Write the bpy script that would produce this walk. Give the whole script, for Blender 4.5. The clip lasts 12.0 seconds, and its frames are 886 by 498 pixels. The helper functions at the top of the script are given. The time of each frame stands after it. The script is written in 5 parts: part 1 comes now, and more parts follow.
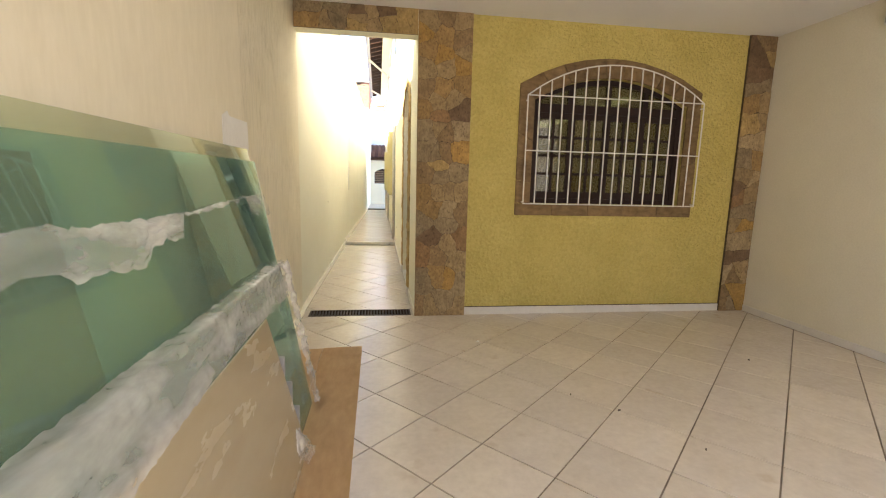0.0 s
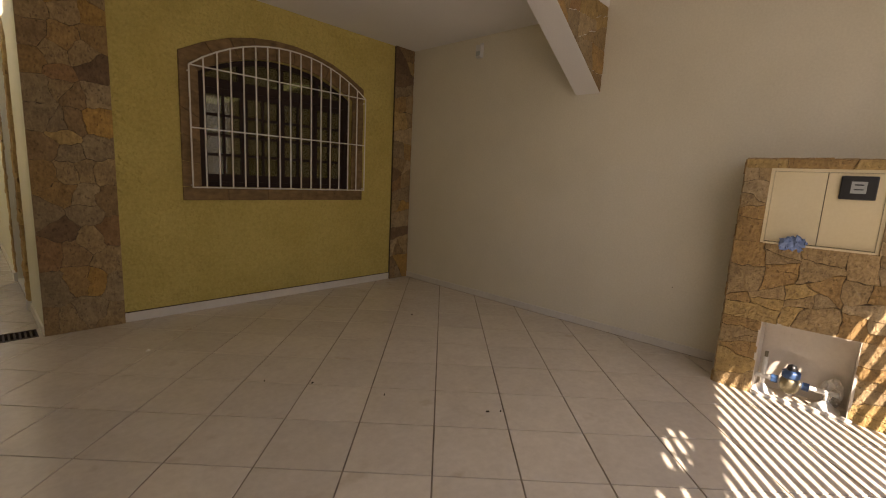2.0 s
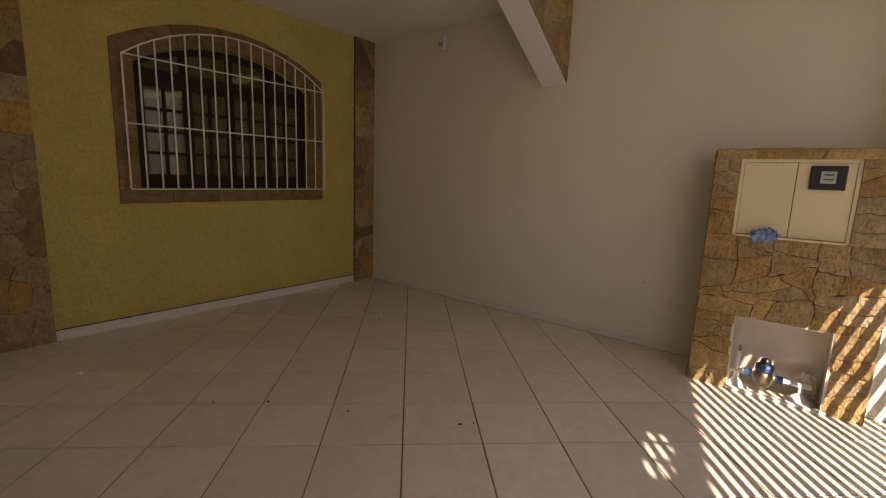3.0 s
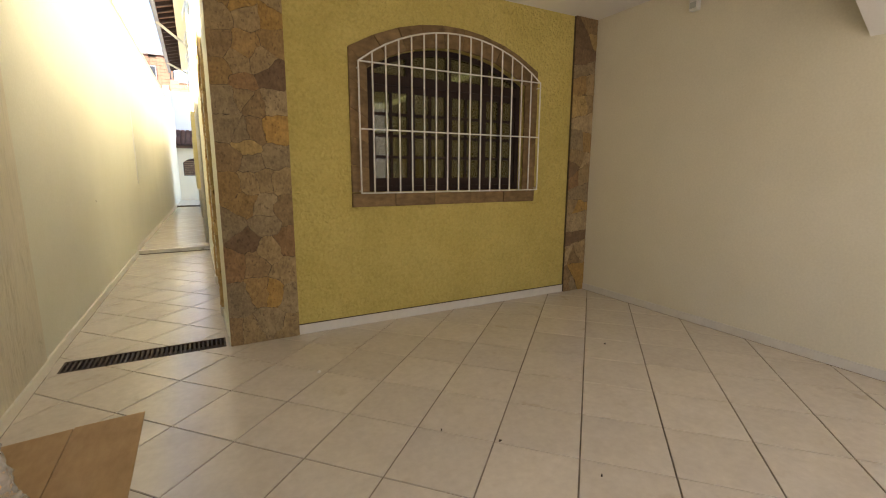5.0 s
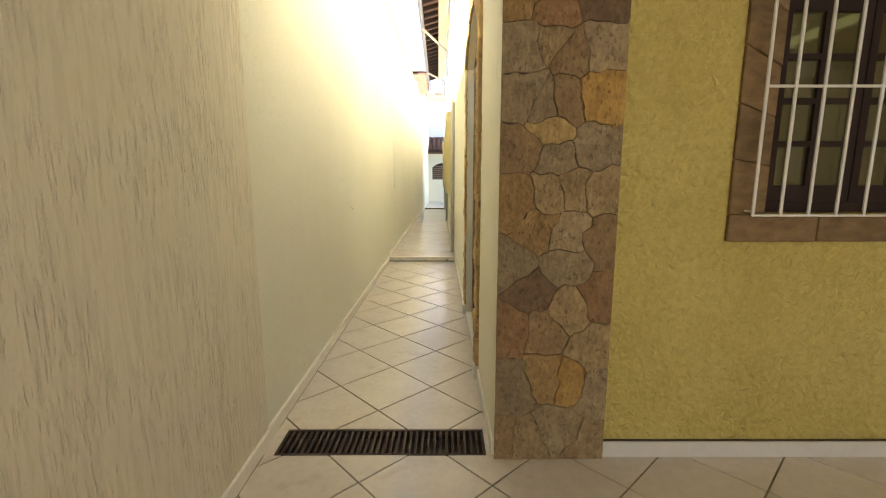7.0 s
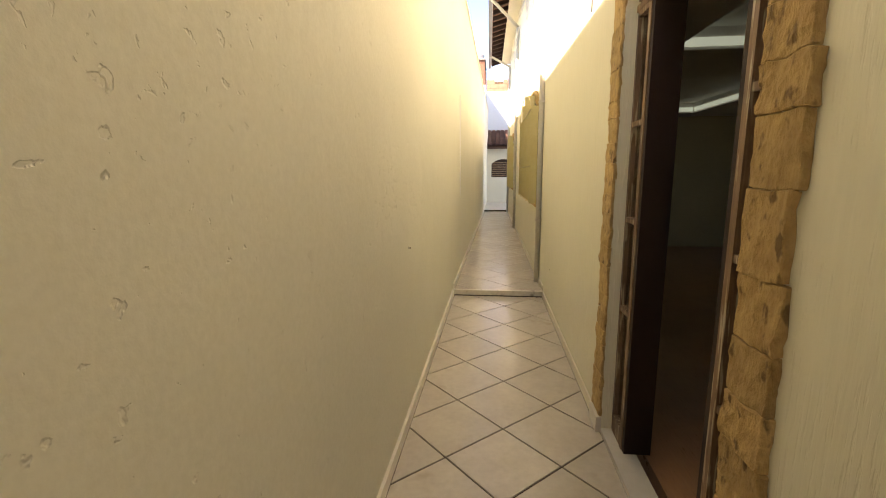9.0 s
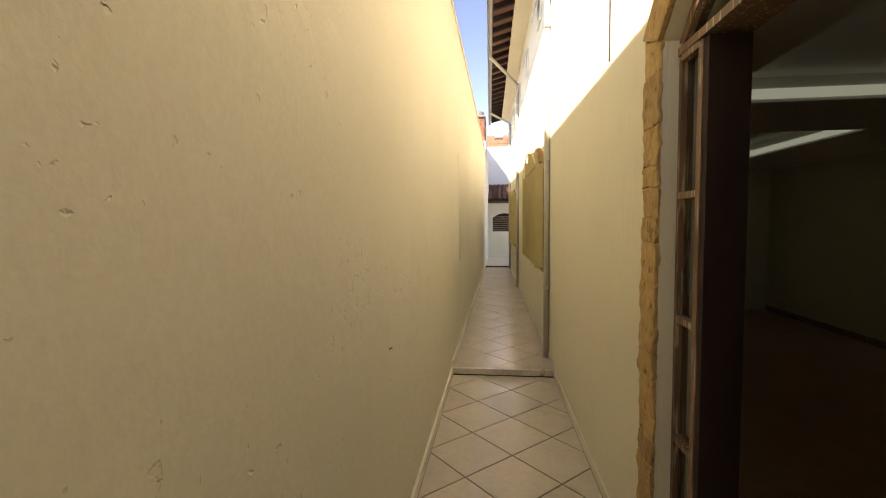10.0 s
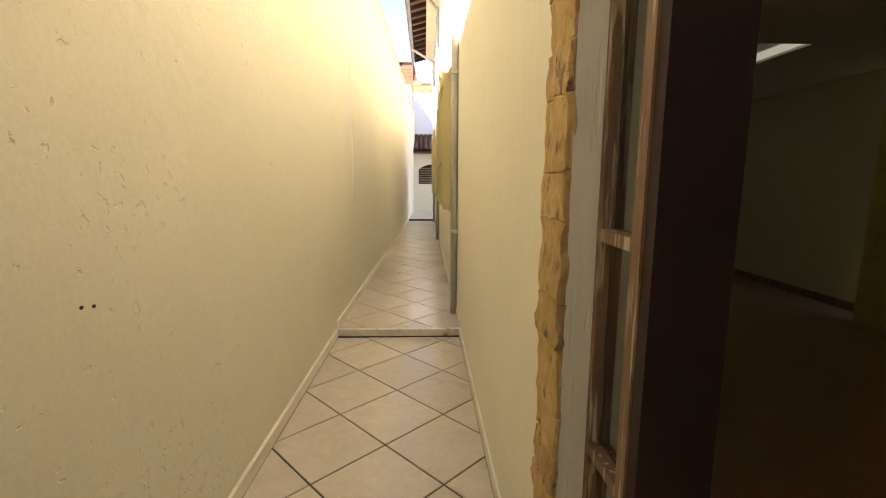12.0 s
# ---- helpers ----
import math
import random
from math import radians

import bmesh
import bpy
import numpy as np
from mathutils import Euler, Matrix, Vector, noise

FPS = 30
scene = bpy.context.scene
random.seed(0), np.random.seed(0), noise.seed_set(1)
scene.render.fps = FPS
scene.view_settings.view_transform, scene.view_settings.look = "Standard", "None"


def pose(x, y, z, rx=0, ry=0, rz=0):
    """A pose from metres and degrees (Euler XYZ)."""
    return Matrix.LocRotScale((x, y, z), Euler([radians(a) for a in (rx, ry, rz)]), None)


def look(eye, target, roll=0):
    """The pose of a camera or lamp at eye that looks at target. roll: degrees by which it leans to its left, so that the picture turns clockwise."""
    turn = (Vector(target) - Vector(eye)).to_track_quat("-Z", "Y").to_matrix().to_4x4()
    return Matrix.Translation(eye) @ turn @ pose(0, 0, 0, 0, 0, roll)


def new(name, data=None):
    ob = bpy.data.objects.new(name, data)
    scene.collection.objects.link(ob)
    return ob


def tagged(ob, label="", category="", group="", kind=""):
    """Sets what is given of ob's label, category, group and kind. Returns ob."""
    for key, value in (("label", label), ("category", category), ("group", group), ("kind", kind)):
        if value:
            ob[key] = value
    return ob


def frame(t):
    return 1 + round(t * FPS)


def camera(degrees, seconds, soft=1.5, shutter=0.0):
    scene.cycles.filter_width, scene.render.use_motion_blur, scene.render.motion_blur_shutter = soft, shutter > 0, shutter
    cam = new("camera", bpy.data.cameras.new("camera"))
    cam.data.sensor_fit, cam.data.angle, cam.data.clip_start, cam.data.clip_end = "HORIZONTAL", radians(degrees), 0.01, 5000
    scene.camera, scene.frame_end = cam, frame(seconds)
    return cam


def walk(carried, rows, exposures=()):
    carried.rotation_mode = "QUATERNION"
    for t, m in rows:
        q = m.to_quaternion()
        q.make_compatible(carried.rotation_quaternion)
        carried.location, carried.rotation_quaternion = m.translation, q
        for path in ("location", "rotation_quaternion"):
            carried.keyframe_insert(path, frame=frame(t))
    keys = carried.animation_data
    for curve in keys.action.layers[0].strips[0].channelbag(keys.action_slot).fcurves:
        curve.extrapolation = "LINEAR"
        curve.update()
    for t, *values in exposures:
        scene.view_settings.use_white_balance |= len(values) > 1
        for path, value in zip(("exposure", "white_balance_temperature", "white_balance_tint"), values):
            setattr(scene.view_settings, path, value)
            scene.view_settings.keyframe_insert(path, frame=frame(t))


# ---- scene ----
cam = camera(90.2, 12.0, soft=1.1)
PATH = [
    (0, (-0.062, 0.652, 1.469), (0.21, 2.609, 1.164), 1.42),
    (0.5, (-0.037, 0.588, 1.485), (0.706, 2.417, 1.164), 2.22),
    (1, (0.015, 0.579, 1.456), (1.091, 2.236, 1.144), 2.49),
    (1.5, (-0.022, 0.581, 1.458), (1.277, 2.068, 1.137), 2.64),
    (2, (-0.04, 0.587, 1.462), (1.407, 1.93, 1.143), 2.95),
    (2.5, (0.027, 0.617, 1.434), (1.556, 1.868, 1.12), 2.62),
    (2.7, (0.078, 0.65, 1.443), (1.622, 1.88, 1.12), 2.2),
    (4.3, (0.2, 1.11, 1.483), (1.474, 2.612, 1.135), 0.65),
    (4.5, (0.17, 1.197, 1.488), (1.355, 2.771, 1.143), 0.7),
    (5, (0.176, 1.413, 1.439), (1.114, 3.145, 1.095), 0.15),
    (5.5, (0.193, 1.847, 1.405), (0.854, 3.706, 1.078), -0.18),
    (6, (0.153, 2.307, 1.404), (0.491, 4.251, 1.077), -0.45),
    (6.5, (0.093, 2.766, 1.403), (0.265, 4.732, 1.075), -0.35),
    (7, (0.029, 3.265, 1.428), (0.028, 5.238, 1.1), -0.04),
    (7.2, (-0.043, 3.477, 1.448), (-0.091, 5.449, 1.114), -0.75),
    (7.5, (-0.124, 3.753, 1.474), (-0.267, 5.719, 1.136), -0.23),
    (9.3, (-0.41, 5.409, 1.618), (-0.641, 7.364, 1.265), -0.41),
    (9.5, (-0.386, 5.545, 1.656), (-0.623, 7.505, 1.332), -0.37),
    (10, (-0.413, 5.783, 1.706), (-0.646, 7.765, 1.581), -0.59),
    (10.5, (-0.444, 6.034, 1.656), (-0.672, 8.02, 1.634), -0.91),
    (11, (-0.372, 6.216, 1.536), (-0.591, 8.204, 1.548), -0.44),
    (11.5, (-0.232, 6.476, 1.466), (-0.347, 8.471, 1.391), -0.53),
    (12, (-0.047, 6.73, 1.417), (0.013, 8.705, 1.107), 0.13),
]
EXPOSURES = [(0.0, 3.08, 7000, 17), (0.5, 2.93, 7150, 17), (1.0, 2.44, 7300, 18), (1.6, 1.94, 7600, 22), (2.7, 1.18, 7900, 25), (4.3, 2.21, 7400, 20), (5.5, 2.78, 7350, 15), (6.6, 2.86, 7300, 14), (7.5, 2.56, 7600, 14), (9.3, 2.04, 8300, 24), (10.5, 1.47, 8500, 25), (12.0, 2.28, 8300, 25)]
walk(cam, [(t, look(eye, target, roll)) for t, eye, target, roll in PATH], EXPOSURES)

# ---- world and light ----
SUN = Vector((-1.0, -1.167, 1.385)).normalized()
world = bpy.data.worlds.new("sky")
scene.world = world
world.use_nodes = True
wn = world.node_tree
sky = wn.nodes.new("ShaderNodeTexSky")
sky.sky_type = "NISHITA"
sky.sun_disc = False
sky.air_density, sky.dust_density, sky.ozone_density = 0.6, 0.0, 2.0
sky.sun_elevation = math.asin(SUN.z)
sky.sun_rotation = math.atan2(SUN.x, SUN.y)
wn.links.new(sky.outputs[0], wn.nodes["Background"].inputs[0])
wn.nodes["Background"].inputs[1].default_value = 0.15
sun_data = bpy.data.lights.new("sun", "SUN")
sun_data.energy, sun_data.angle, sun_data.color = 5.0, radians(0.5), (1.0, 0.96, 0.89)
sun = new("sun", sun_data)
sun.matrix_world = look(SUN * 20, (0, 0, 0))
gate_light = bpy.data.lights.new("gate_daylight", "AREA")
gate_light.shape, gate_light.size, gate_light.size_y = "RECTANGLE", 4.6, 2.4
gate_light.energy, gate_light.color = 7.2, (1.0, 0.97, 0.92)
lamp = new("gate_daylight", gate_light)
lamp.matrix_world = look((1.7, 0.02, 1.7), (1.7, 3.0, 1.5))


# ---- materials ----
def shader(name):
    m = bpy.data.materials.new(name)
    m.use_nodes = True
    return m, m.node_tree.nodes, m.node_tree.links, m.node_tree.nodes["Principled BSDF"]


def mixed(nodes, links, factor, a, b, blend="MIX"):
    n = nodes.new("ShaderNodeMix")
    n.data_type, n.blend_type = "RGBA", blend
    for slot, v in ((n.inputs[0], factor), (n.inputs[6], a), (n.inputs[7], b)):
        if isinstance(v, (int, float)):
            slot.default_value = v
        elif isinstance(v, tuple):
            slot.default_value = (*v, 1)
        else:
            links.new(v, slot)
    return n.outputs[2]


def surface(name, low, high, rough=0.7, patch=1.5, grain=30.0, bump=0.2, stretch=(1, 1, 1), vary=0.0, metal=0.0, worm=0.0, dist=0.01, speck=None, coat=0.0, pits=0.0, swirl=1.2, streaks=0.0, soft=False):
    """Two colours mixed by patches and grain, with fine relief; vary shifts brightness from piece to piece."""
    m, nodes, links, bsdf = shader(name)
    at = nodes.new("ShaderNodeTexCoord").outputs["Object"]
    info = nodes.new("ShaderNodeObjectInfo").outputs["Random"]
    if vary:
        jump = nodes.new("ShaderNodeVectorMath")
        jump.operation = "MULTIPLY_ADD"
        links.new(info, jump.inputs[0])
        jump.inputs[1].default_value = (37, 23, 51)
        links.new(at, jump.inputs[2])
        at = jump.outputs[0]
    wide = nodes.new("ShaderNodeMapping")
    wide.inputs["Scale"].default_value = stretch
    links.new(at, wide.inputs[0])
    big, fine = nodes.new("ShaderNodeTexNoise"), nodes.new("ShaderNodeTexNoise")
    for n, s, src in ((big, patch, at), (fine, grain, wide.outputs[0])):
        n.inputs["Scale"].default_value, n.inputs["Detail"].default_value, n.inputs["Roughness"].default_value = s, 5, 0.6
        links.new(src, n.inputs["Vector"])
    sharp = nodes.new("ShaderNodeMapRange")
    sharp.inputs[1].default_value, sharp.inputs[2].default_value = 0.3, 0.7
    blend = nodes.new("ShaderNodeMath")
    blend.operation = "MULTIPLY_ADD"
    blend.inputs[1].default_value = 0.5
    half = nodes.new("ShaderNodeMath")
    half.operation = "MULTIPLY"
    half.inputs[1].default_value = 0.5
    links.new(fine.outputs[0], half.inputs[0])
    links.new(big.outputs[0], blend.inputs[0])
    links.new(half.outputs[0], blend.inputs[2])
    links.new(blend.outputs[0], sharp.inputs[0])
    colour = mixed(nodes, links, sharp.outputs[0], low, high)
    if vary:
        shade = nodes.new("ShaderNodeMapRange")
        shade.inputs[3].default_value, shade.inputs[4].default_value = 1 - vary, 1 + vary * 0.5
        links.new(info, shade.inputs[0])
        hsv = nodes.new("ShaderNodeHueSaturation")
        links.new(shade.outputs[0], hsv.inputs["Value"])
        links.new(colour, hsv.inputs["Color"])
        colour = hsv.outputs[0]
    if speck:
        spots = nodes.new("ShaderNodeTexNoise")
        spots.inputs["Scale"].default_value, spots.inputs["Detail"].default_value = speck[1], 3
        links.new(wide.outputs[0], spots.inputs["Vector"])
        cut = nodes.new("ShaderNodeMapRange")
        cut.inputs[1].default_value, cut.inputs[2].default_value, cut.inputs[4].default_value = speck[2], speck[2] + 0.08, speck[3]
        links.new(spots.outputs[0], cut.inputs[0])
        colour = mixed(nodes, links, cut.outputs[0], colour, speck[0])
    links.new(colour, bsdf.inputs["Base Color"])
    bsdf.inputs["Metallic"].default_value = metal
    bsdf.inputs["Coat Weight"].default_value = coat
    gloss = nodes.new("ShaderNodeMapRange")
    gloss.inputs[3].default_value, gloss.inputs[4].default_value = max(0.02, rough - 0.08), min(1, rough + 0.08)
    links.new(fine.outputs[0], gloss.inputs[0])
    links.new(gloss.outputs[0], bsdf.inputs["Roughness"])
    if bump:
        relief = nodes.new("ShaderNodeBump")
        relief.inputs["Strength"].default_value, relief.inputs["Distance"].default_value = bump, dist
        height = fine.outputs[0]
        if worm:
            w = nodes.new("ShaderNodeTexNoise")
            w.inputs["Scale"].default_value, w.inputs["Detail"].default_value, w.inputs["Distortion"].default_value = worm, 2, swirl
            links.new(wide.outputs[0], w.inputs["Vector"])
            ridge = nodes.new("ShaderNodeMapRange")
            ridge.inputs[1].default_value, ridge.inputs[2].default_value = (0.32, 0.72) if soft else (0.42, 0.6)
            links.new(w.outputs[0], ridge.inputs[0])
            add = nodes.new("ShaderNodeMath")
            add.operation = "MULTIPLY_ADD"
            add.inputs[1].default_value = 0.35
            links.new(fine.outputs[0], add.inputs[0])
            links.new(ridge.outputs[0], add.inputs[2])
            height = add.outputs[0]
        if streaks:
            line, mask = nodes.new("ShaderNodeTexNoise"), nodes.new("ShaderNodeTexNoise")
            line.inputs["Scale"].default_value, line.inputs["Detail"].default_value = streaks, 3
            mask.inputs["Scale"].default_value, mask.inputs["Detail"].default_value = 3.5, 3
            links.new(wide.outputs[0], line.inputs["Vector"])
            links.new(at, mask.inputs["Vector"])
            cut, keep = nodes.new("ShaderNodeMapRange"), nodes.new("ShaderNodeMapRange")
            cut.inputs[1].default_value, cut.inputs[2].default_value, cut.inputs[4].default_value = 0.55, 0.68, -1.6
            keep.inputs[1].default_value, keep.inputs[2].default_value = 0.40, 0.62
            links.new(line.outputs[0], cut.inputs[0])
            links.new(mask.outputs[0], keep.inputs[0])
            groove = nodes.new("ShaderNodeMath")
            groove.operation = "MULTIPLY_ADD"
            links.new(cut.outputs[0], groove.inputs[0])
            links.new(keep.outputs[0], groove.inputs[1])
            links.new(height, groove.inputs[2])
            height = groove.outputs[0]
        if pits:
            p = nodes.new("ShaderNodeTexNoise")
            p.inputs["Scale"].default_value, p.inputs["Detail"].default_value, p.inputs["Distortion"].default_value = pits, 3, 0.35
            links.new(at, p.inputs["Vector"])
            where = nodes.new("ShaderNodeTexNoise")
            where.inputs["Scale"].default_value, where.inputs["Detail"].default_value = 1.6, 2
            links.new(at, where.inputs["Vector"])
            both = nodes.new("ShaderNodeMath")
            both.operation = "MULTIPLY_ADD"
            both.inputs[1].default_value = 0.45
            links.new(where.outputs[0], both.inputs[0])
            links.new(p.outputs[0], both.inputs[2])
            hole = nodes.new("ShaderNodeMapRange")
            hole.inputs[1].default_value, hole.inputs[2].default_value, hole.inputs[4].default_value = 0.892, 0.94, -1.7
            links.new(both.outputs[0], hole.inputs[0])
            sunk = nodes.new("ShaderNodeMath")
            links.new(height, sunk.inputs[0])
            links.new(hole.outputs[0], sunk.inputs[1])
            height = sunk.outputs[0]
        links.new(height, relief.inputs["Height"])
        links.new(relief.outputs[0], bsdf.inputs["Normal"])
    return m


M = dict(
    scratched=surface("scratched_cream_plaster", (0.69, 0.62, 0.45), (0.80, 0.73, 0.56), 0.85, 0.9, 40, 0.8, (1, 1, 0.10), dist=0.010, streaks=105, speck=((0.48, 0.44, 0.31), 40, 0.51, 0.24)),
    rolled=surface("rolled_cream_plaster", (0.69, 0.62, 0.45), (0.80, 0.73, 0.56), 0.85, 0.9, 30, 0.25, (1, 1, 0.25), dist=0.004),
    cream=surface("cream_wall_paint", (0.765, 0.735, 0.575), (0.845, 0.815, 0.665), 0.75, 0.7, 40, 0.4, (1, 1, 0.10), dist=0.006, streaks=85),
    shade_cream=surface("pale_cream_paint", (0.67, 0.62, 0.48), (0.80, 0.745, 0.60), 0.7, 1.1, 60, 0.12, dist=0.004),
    pitted=surface("pitted_cream_plaster", (0.70, 0.675, 0.52), (0.81, 0.785, 0.635), 0.8, 0.8, 60, 0.6, (1, 1, 0.9), worm=2.5, dist=0.005, pits=25, soft=True),
    yellow=surface("yellow_textured_paint", (0.49, 0.38, 0.095), (0.66, 0.53, 0.17), 0.7, 2.2, 45, 0.8, worm=27, dist=0.017, swirl=0.4, soft=True, speck=((0.38, 0.285, 0.065), 27, 0.53, 0.20)),
    white=surface("white_wall_paint", (0.76, 0.76, 0.73), (0.84, 0.83, 0.80), 0.7, 0.8, 50, 0.08),
    ceiling=surface("white_ceiling_paint", (0.76, 0.74, 0.71), (0.83, 0.81, 0.78), 0.8, 0.6, 70, 0.05),
    tile=surface("cream_ceramic_tile", (0.60, 0.53, 0.43), (0.73, 0.66, 0.55), 0.22, 5, 24, 0.02, vary=0.07, dist=0.002, speck=((0.44, 0.34, 0.22), 4.5, 0.66, 0.35)),
    grout=surface("brown_grout", (0.04, 0.03, 0.02), (0.40, 0.33, 0.25), 0.9, 1.1, 4, 0.3),
    dark_grout=surface("dark_brown_grout", (0.03, 0.021, 0.014), (0.10, 0.072, 0.048), 0.9, 1.3, 30, 0.3),
    kraft=surface("kraft_covered_board", (0.39, 0.315, 0.195), (0.46, 0.38, 0.25), 0.26, 1.2, 6, 0.06, (1, 0.4, 1.5), dist=0.004, coat=0.4, speck=((0.27, 0.18, 0.10), 1.6, 0.58, 0.35)),
    door_stone=surface("ochre_split_stone", (0.36, 0.22, 0.08), (0.66, 0.46, 0.20), 0.85, 11, 40, 1.0, (1, 1, 0.6), vary=0.25, dist=0.016, speck=((0.13, 0.075, 0.03), 22, 0.60, 0.8)),
    frame_stone=surface("brown_sandstone", (0.12, 0.07, 0.028), (0.31, 0.195, 0.085), 0.8, 12, 34, 0.8, (0.4, 1, 1), vary=0.15, dist=0.006),
    mortar=surface("brown_mortar", (0.055, 0.038, 0.022), (0.12, 0.082, 0.047), 0.95, 8, 60, 0.3),
    marble=surface("veined_marble", (0.52, 0.47, 0.38), (0.72, 0.67, 0.56), 0.3, 4, 16, 0.05, speck=((0.16, 0.10, 0.06), 5.0, 0.56, 0.8)),
    edging=surface("cream_skirting", (0.78, 0.73, 0.60), (0.86, 0.81, 0.68), 0.45, 3, 30, 0.04),
    skirting=surface("pale_marble_skirting", (0.64, 0.60, 0.53), (0.74, 0.70, 0.63), 0.35, 4, 20, 0.03),
    wood=surface("dark_brown_wood", (0.016, 0.006, 0.003), (0.032, 0.012, 0.006), 0.8, 3, 30, 0.2, (6, 6, 0.5), dist=0.003),
    worn_wood=surface("worn_red_brown_wood", (0.10, 0.048, 0.027), (0.27, 0.165, 0.095), 0.55, 3, 25, 0.3, (6, 6, 0.4), dist=0.003, speck=((0.50, 0.42, 0.30), 12, 0.56, 0.85)),
    rafter=surface("brown_roof_timber", (0.085, 0.040, 0.022), (0.17, 0.085, 0.050), 0.75, 2, 20, 0.3, (1, 6, 6), vary=0.2),
    clay=surface("weathered_clay_roof_tile", (0.17, 0.08, 0.055), (0.34, 0.17, 0.11), 0.85, 5, 25, 0.4, vary=0.3),
    brick=surface("bare_red_brick", (0.25, 0.105, 0.06), (0.40, 0.19, 0.12), 0.9, 3, 20, 0.4, vary=0.3),
    grille=surface("white_painted_steel", (0.68, 0.64, 0.56), (0.78, 0.75, 0.68), 0.4, 6, 60, 0.03),
    yellow_grille=surface("yellow_painted_steel", (0.60, 0.50, 0.20), (0.70, 0.61, 0.30), 0.5, 6, 60, 0.05),
    drain=surface("rusty_dark_iron", (0.035, 0.025, 0.018), (0.09, 0.055, 0.035), 0.6, 8, 50, 0.3, metal=0.4),
    pipe=surface("grey_painted_pipe", (0.52, 0.49, 0.42), (0.62, 0.59, 0.51), 0.5, 2, 30, 0.05),
    gutter=surface("grey_metal_gutter", (0.26, 0.26, 0.26), (0.36, 0.36, 0.36), 0.45, 2, 30, 0.05, metal=0.3),
    card=surface("brown_cardboard", (0.38, 0.24, 0.11), (0.54, 0.365, 0.195), 0.92, 3, 30, 0.15, (1, 0.3, 1), dist=0.003, speck=((0.22, 0.13, 0.06), 3.5, 0.63, 0.7)),
    paper=surface("white_paper", (0.74, 0.72, 0.67), (0.82, 0.80, 0.75), 0.8, 6, 40, 0.1),
    metal_door=surface("cream_metal_door", (0.68, 0.58, 0.36), (0.74, 0.64, 0.42), 0.4, 3, 60, 0.03),
    black=surface("black_plastic", (0.012, 0.012, 0.013), (0.025, 0.025, 0.026), 0.35, 6, 60, 0.03),
    grey=surface("grey_display", (0.36, 0.38, 0.36), (0.45, 0.47, 0.44), 0.3, 9, 60, 0.02),
    cloth=surface("blue_cloth", (0.10, 0.17, 0.36), (0.30, 0.40, 0.62), 0.9, 18, 60, 0.4),
    blue=surface("blue_plastic_cap", (0.02, 0.06, 0.15), (0.04, 0.10, 0.22), 0.4, 9, 60, 0.05),
    brass=surface("dull_brass", (0.18, 0.15, 0.09), (0.30, 0.26, 0.17), 0.45, 9, 50, 0.1, metal=0.7),
    plastic=surface("white_plastic", (0.66, 0.65, 0.60), (0.74, 0.73, 0.69), 0.4, 6, 60, 0.02),
    niche_tile=surface("cream_niche_tile", (0.55, 0.49, 0.41), (0.64, 0.58, 0.49), 0.3, 6, 40, 0.03),
    room_wall=surface("olive_room_paint", (0.52, 0.48, 0.32), (0.60, 0.56, 0.39), 0.8, 0.8, 50, 0.05),
    room_floor=surface("brown_plank_floor", (0.33, 0.17, 0.09), (0.46, 0.26, 0.14), 0.3, 3, 14, 0.1, (6, 0.6, 1)),
    slat=surface("grey_gate_slat", (0.10, 0.09, 0.08), (0.16, 0.15, 0.13), 0.5, 3, 40, 0.05),
    ground=surface("grey_concrete_paving", (0.20, 0.19, 0.17), (0.30, 0.28, 0.26), 0.9, 0.6, 12, 0.3),
    leaf=surface("dark_leaves", (0.02, 0.035, 0.012), (0.06, 0.08, 0.03), 0.7, 3, 9, 0.2),
)


# one stone kind per hue: rough split slate and quartzite
HUES = dict(o=(0.42, 0.275, 0.115), O=(0.50, 0.31, 0.095), t=(0.41, 0.30, 0.16), p=(0.44, 0.34, 0.205), g=(0.33, 0.255, 0.155), b=(0.33, 0.225, 0.115), r=(0.35, 0.21, 0.10), d=(0.22, 0.14, 0.08), y=(0.48, 0.345, 0.15))
STONE = {}
for key, (r, g, b) in HUES.items():
    STONE[key] = surface("split_stone", (r * 0.48, g * 0.42, b * 0.35), (r * 1.28, g * 1.22, b * 1.1), 0.72, 11, 42, 1.0, (1.2, 1.2, 0.75), vary=0.16, dist=0.018, speck=((r * 0.24, g * 0.2, b * 0.17), 48, 0.60, 0.55))
CLADDING = "ottbbggprtoOyd"
CABINET_HUES = "ttyopotyop"


def glassy(name, colour, weight, rough=0.02):
    m, nodes, links, bsdf = shader(name)
    wave = nodes.new("ShaderNodeTexNoise")
    wave.inputs["Scale"].default_value = 2.0
    links.new(nodes.new("ShaderNodeTexCoord").outputs["Object"], wave.inputs["Vector"])
    links.new(mixed(nodes, links, wave.outputs[0], tuple(c * 0.85 for c in colour), colour), bsdf.inputs["Base Color"])
    bsdf.inputs["Transmission Weight"].default_value = weight
    bsdf.inputs["Roughness"].default_value = rough
    bsdf.inputs["IOR"].default_value = 1.5
    return m


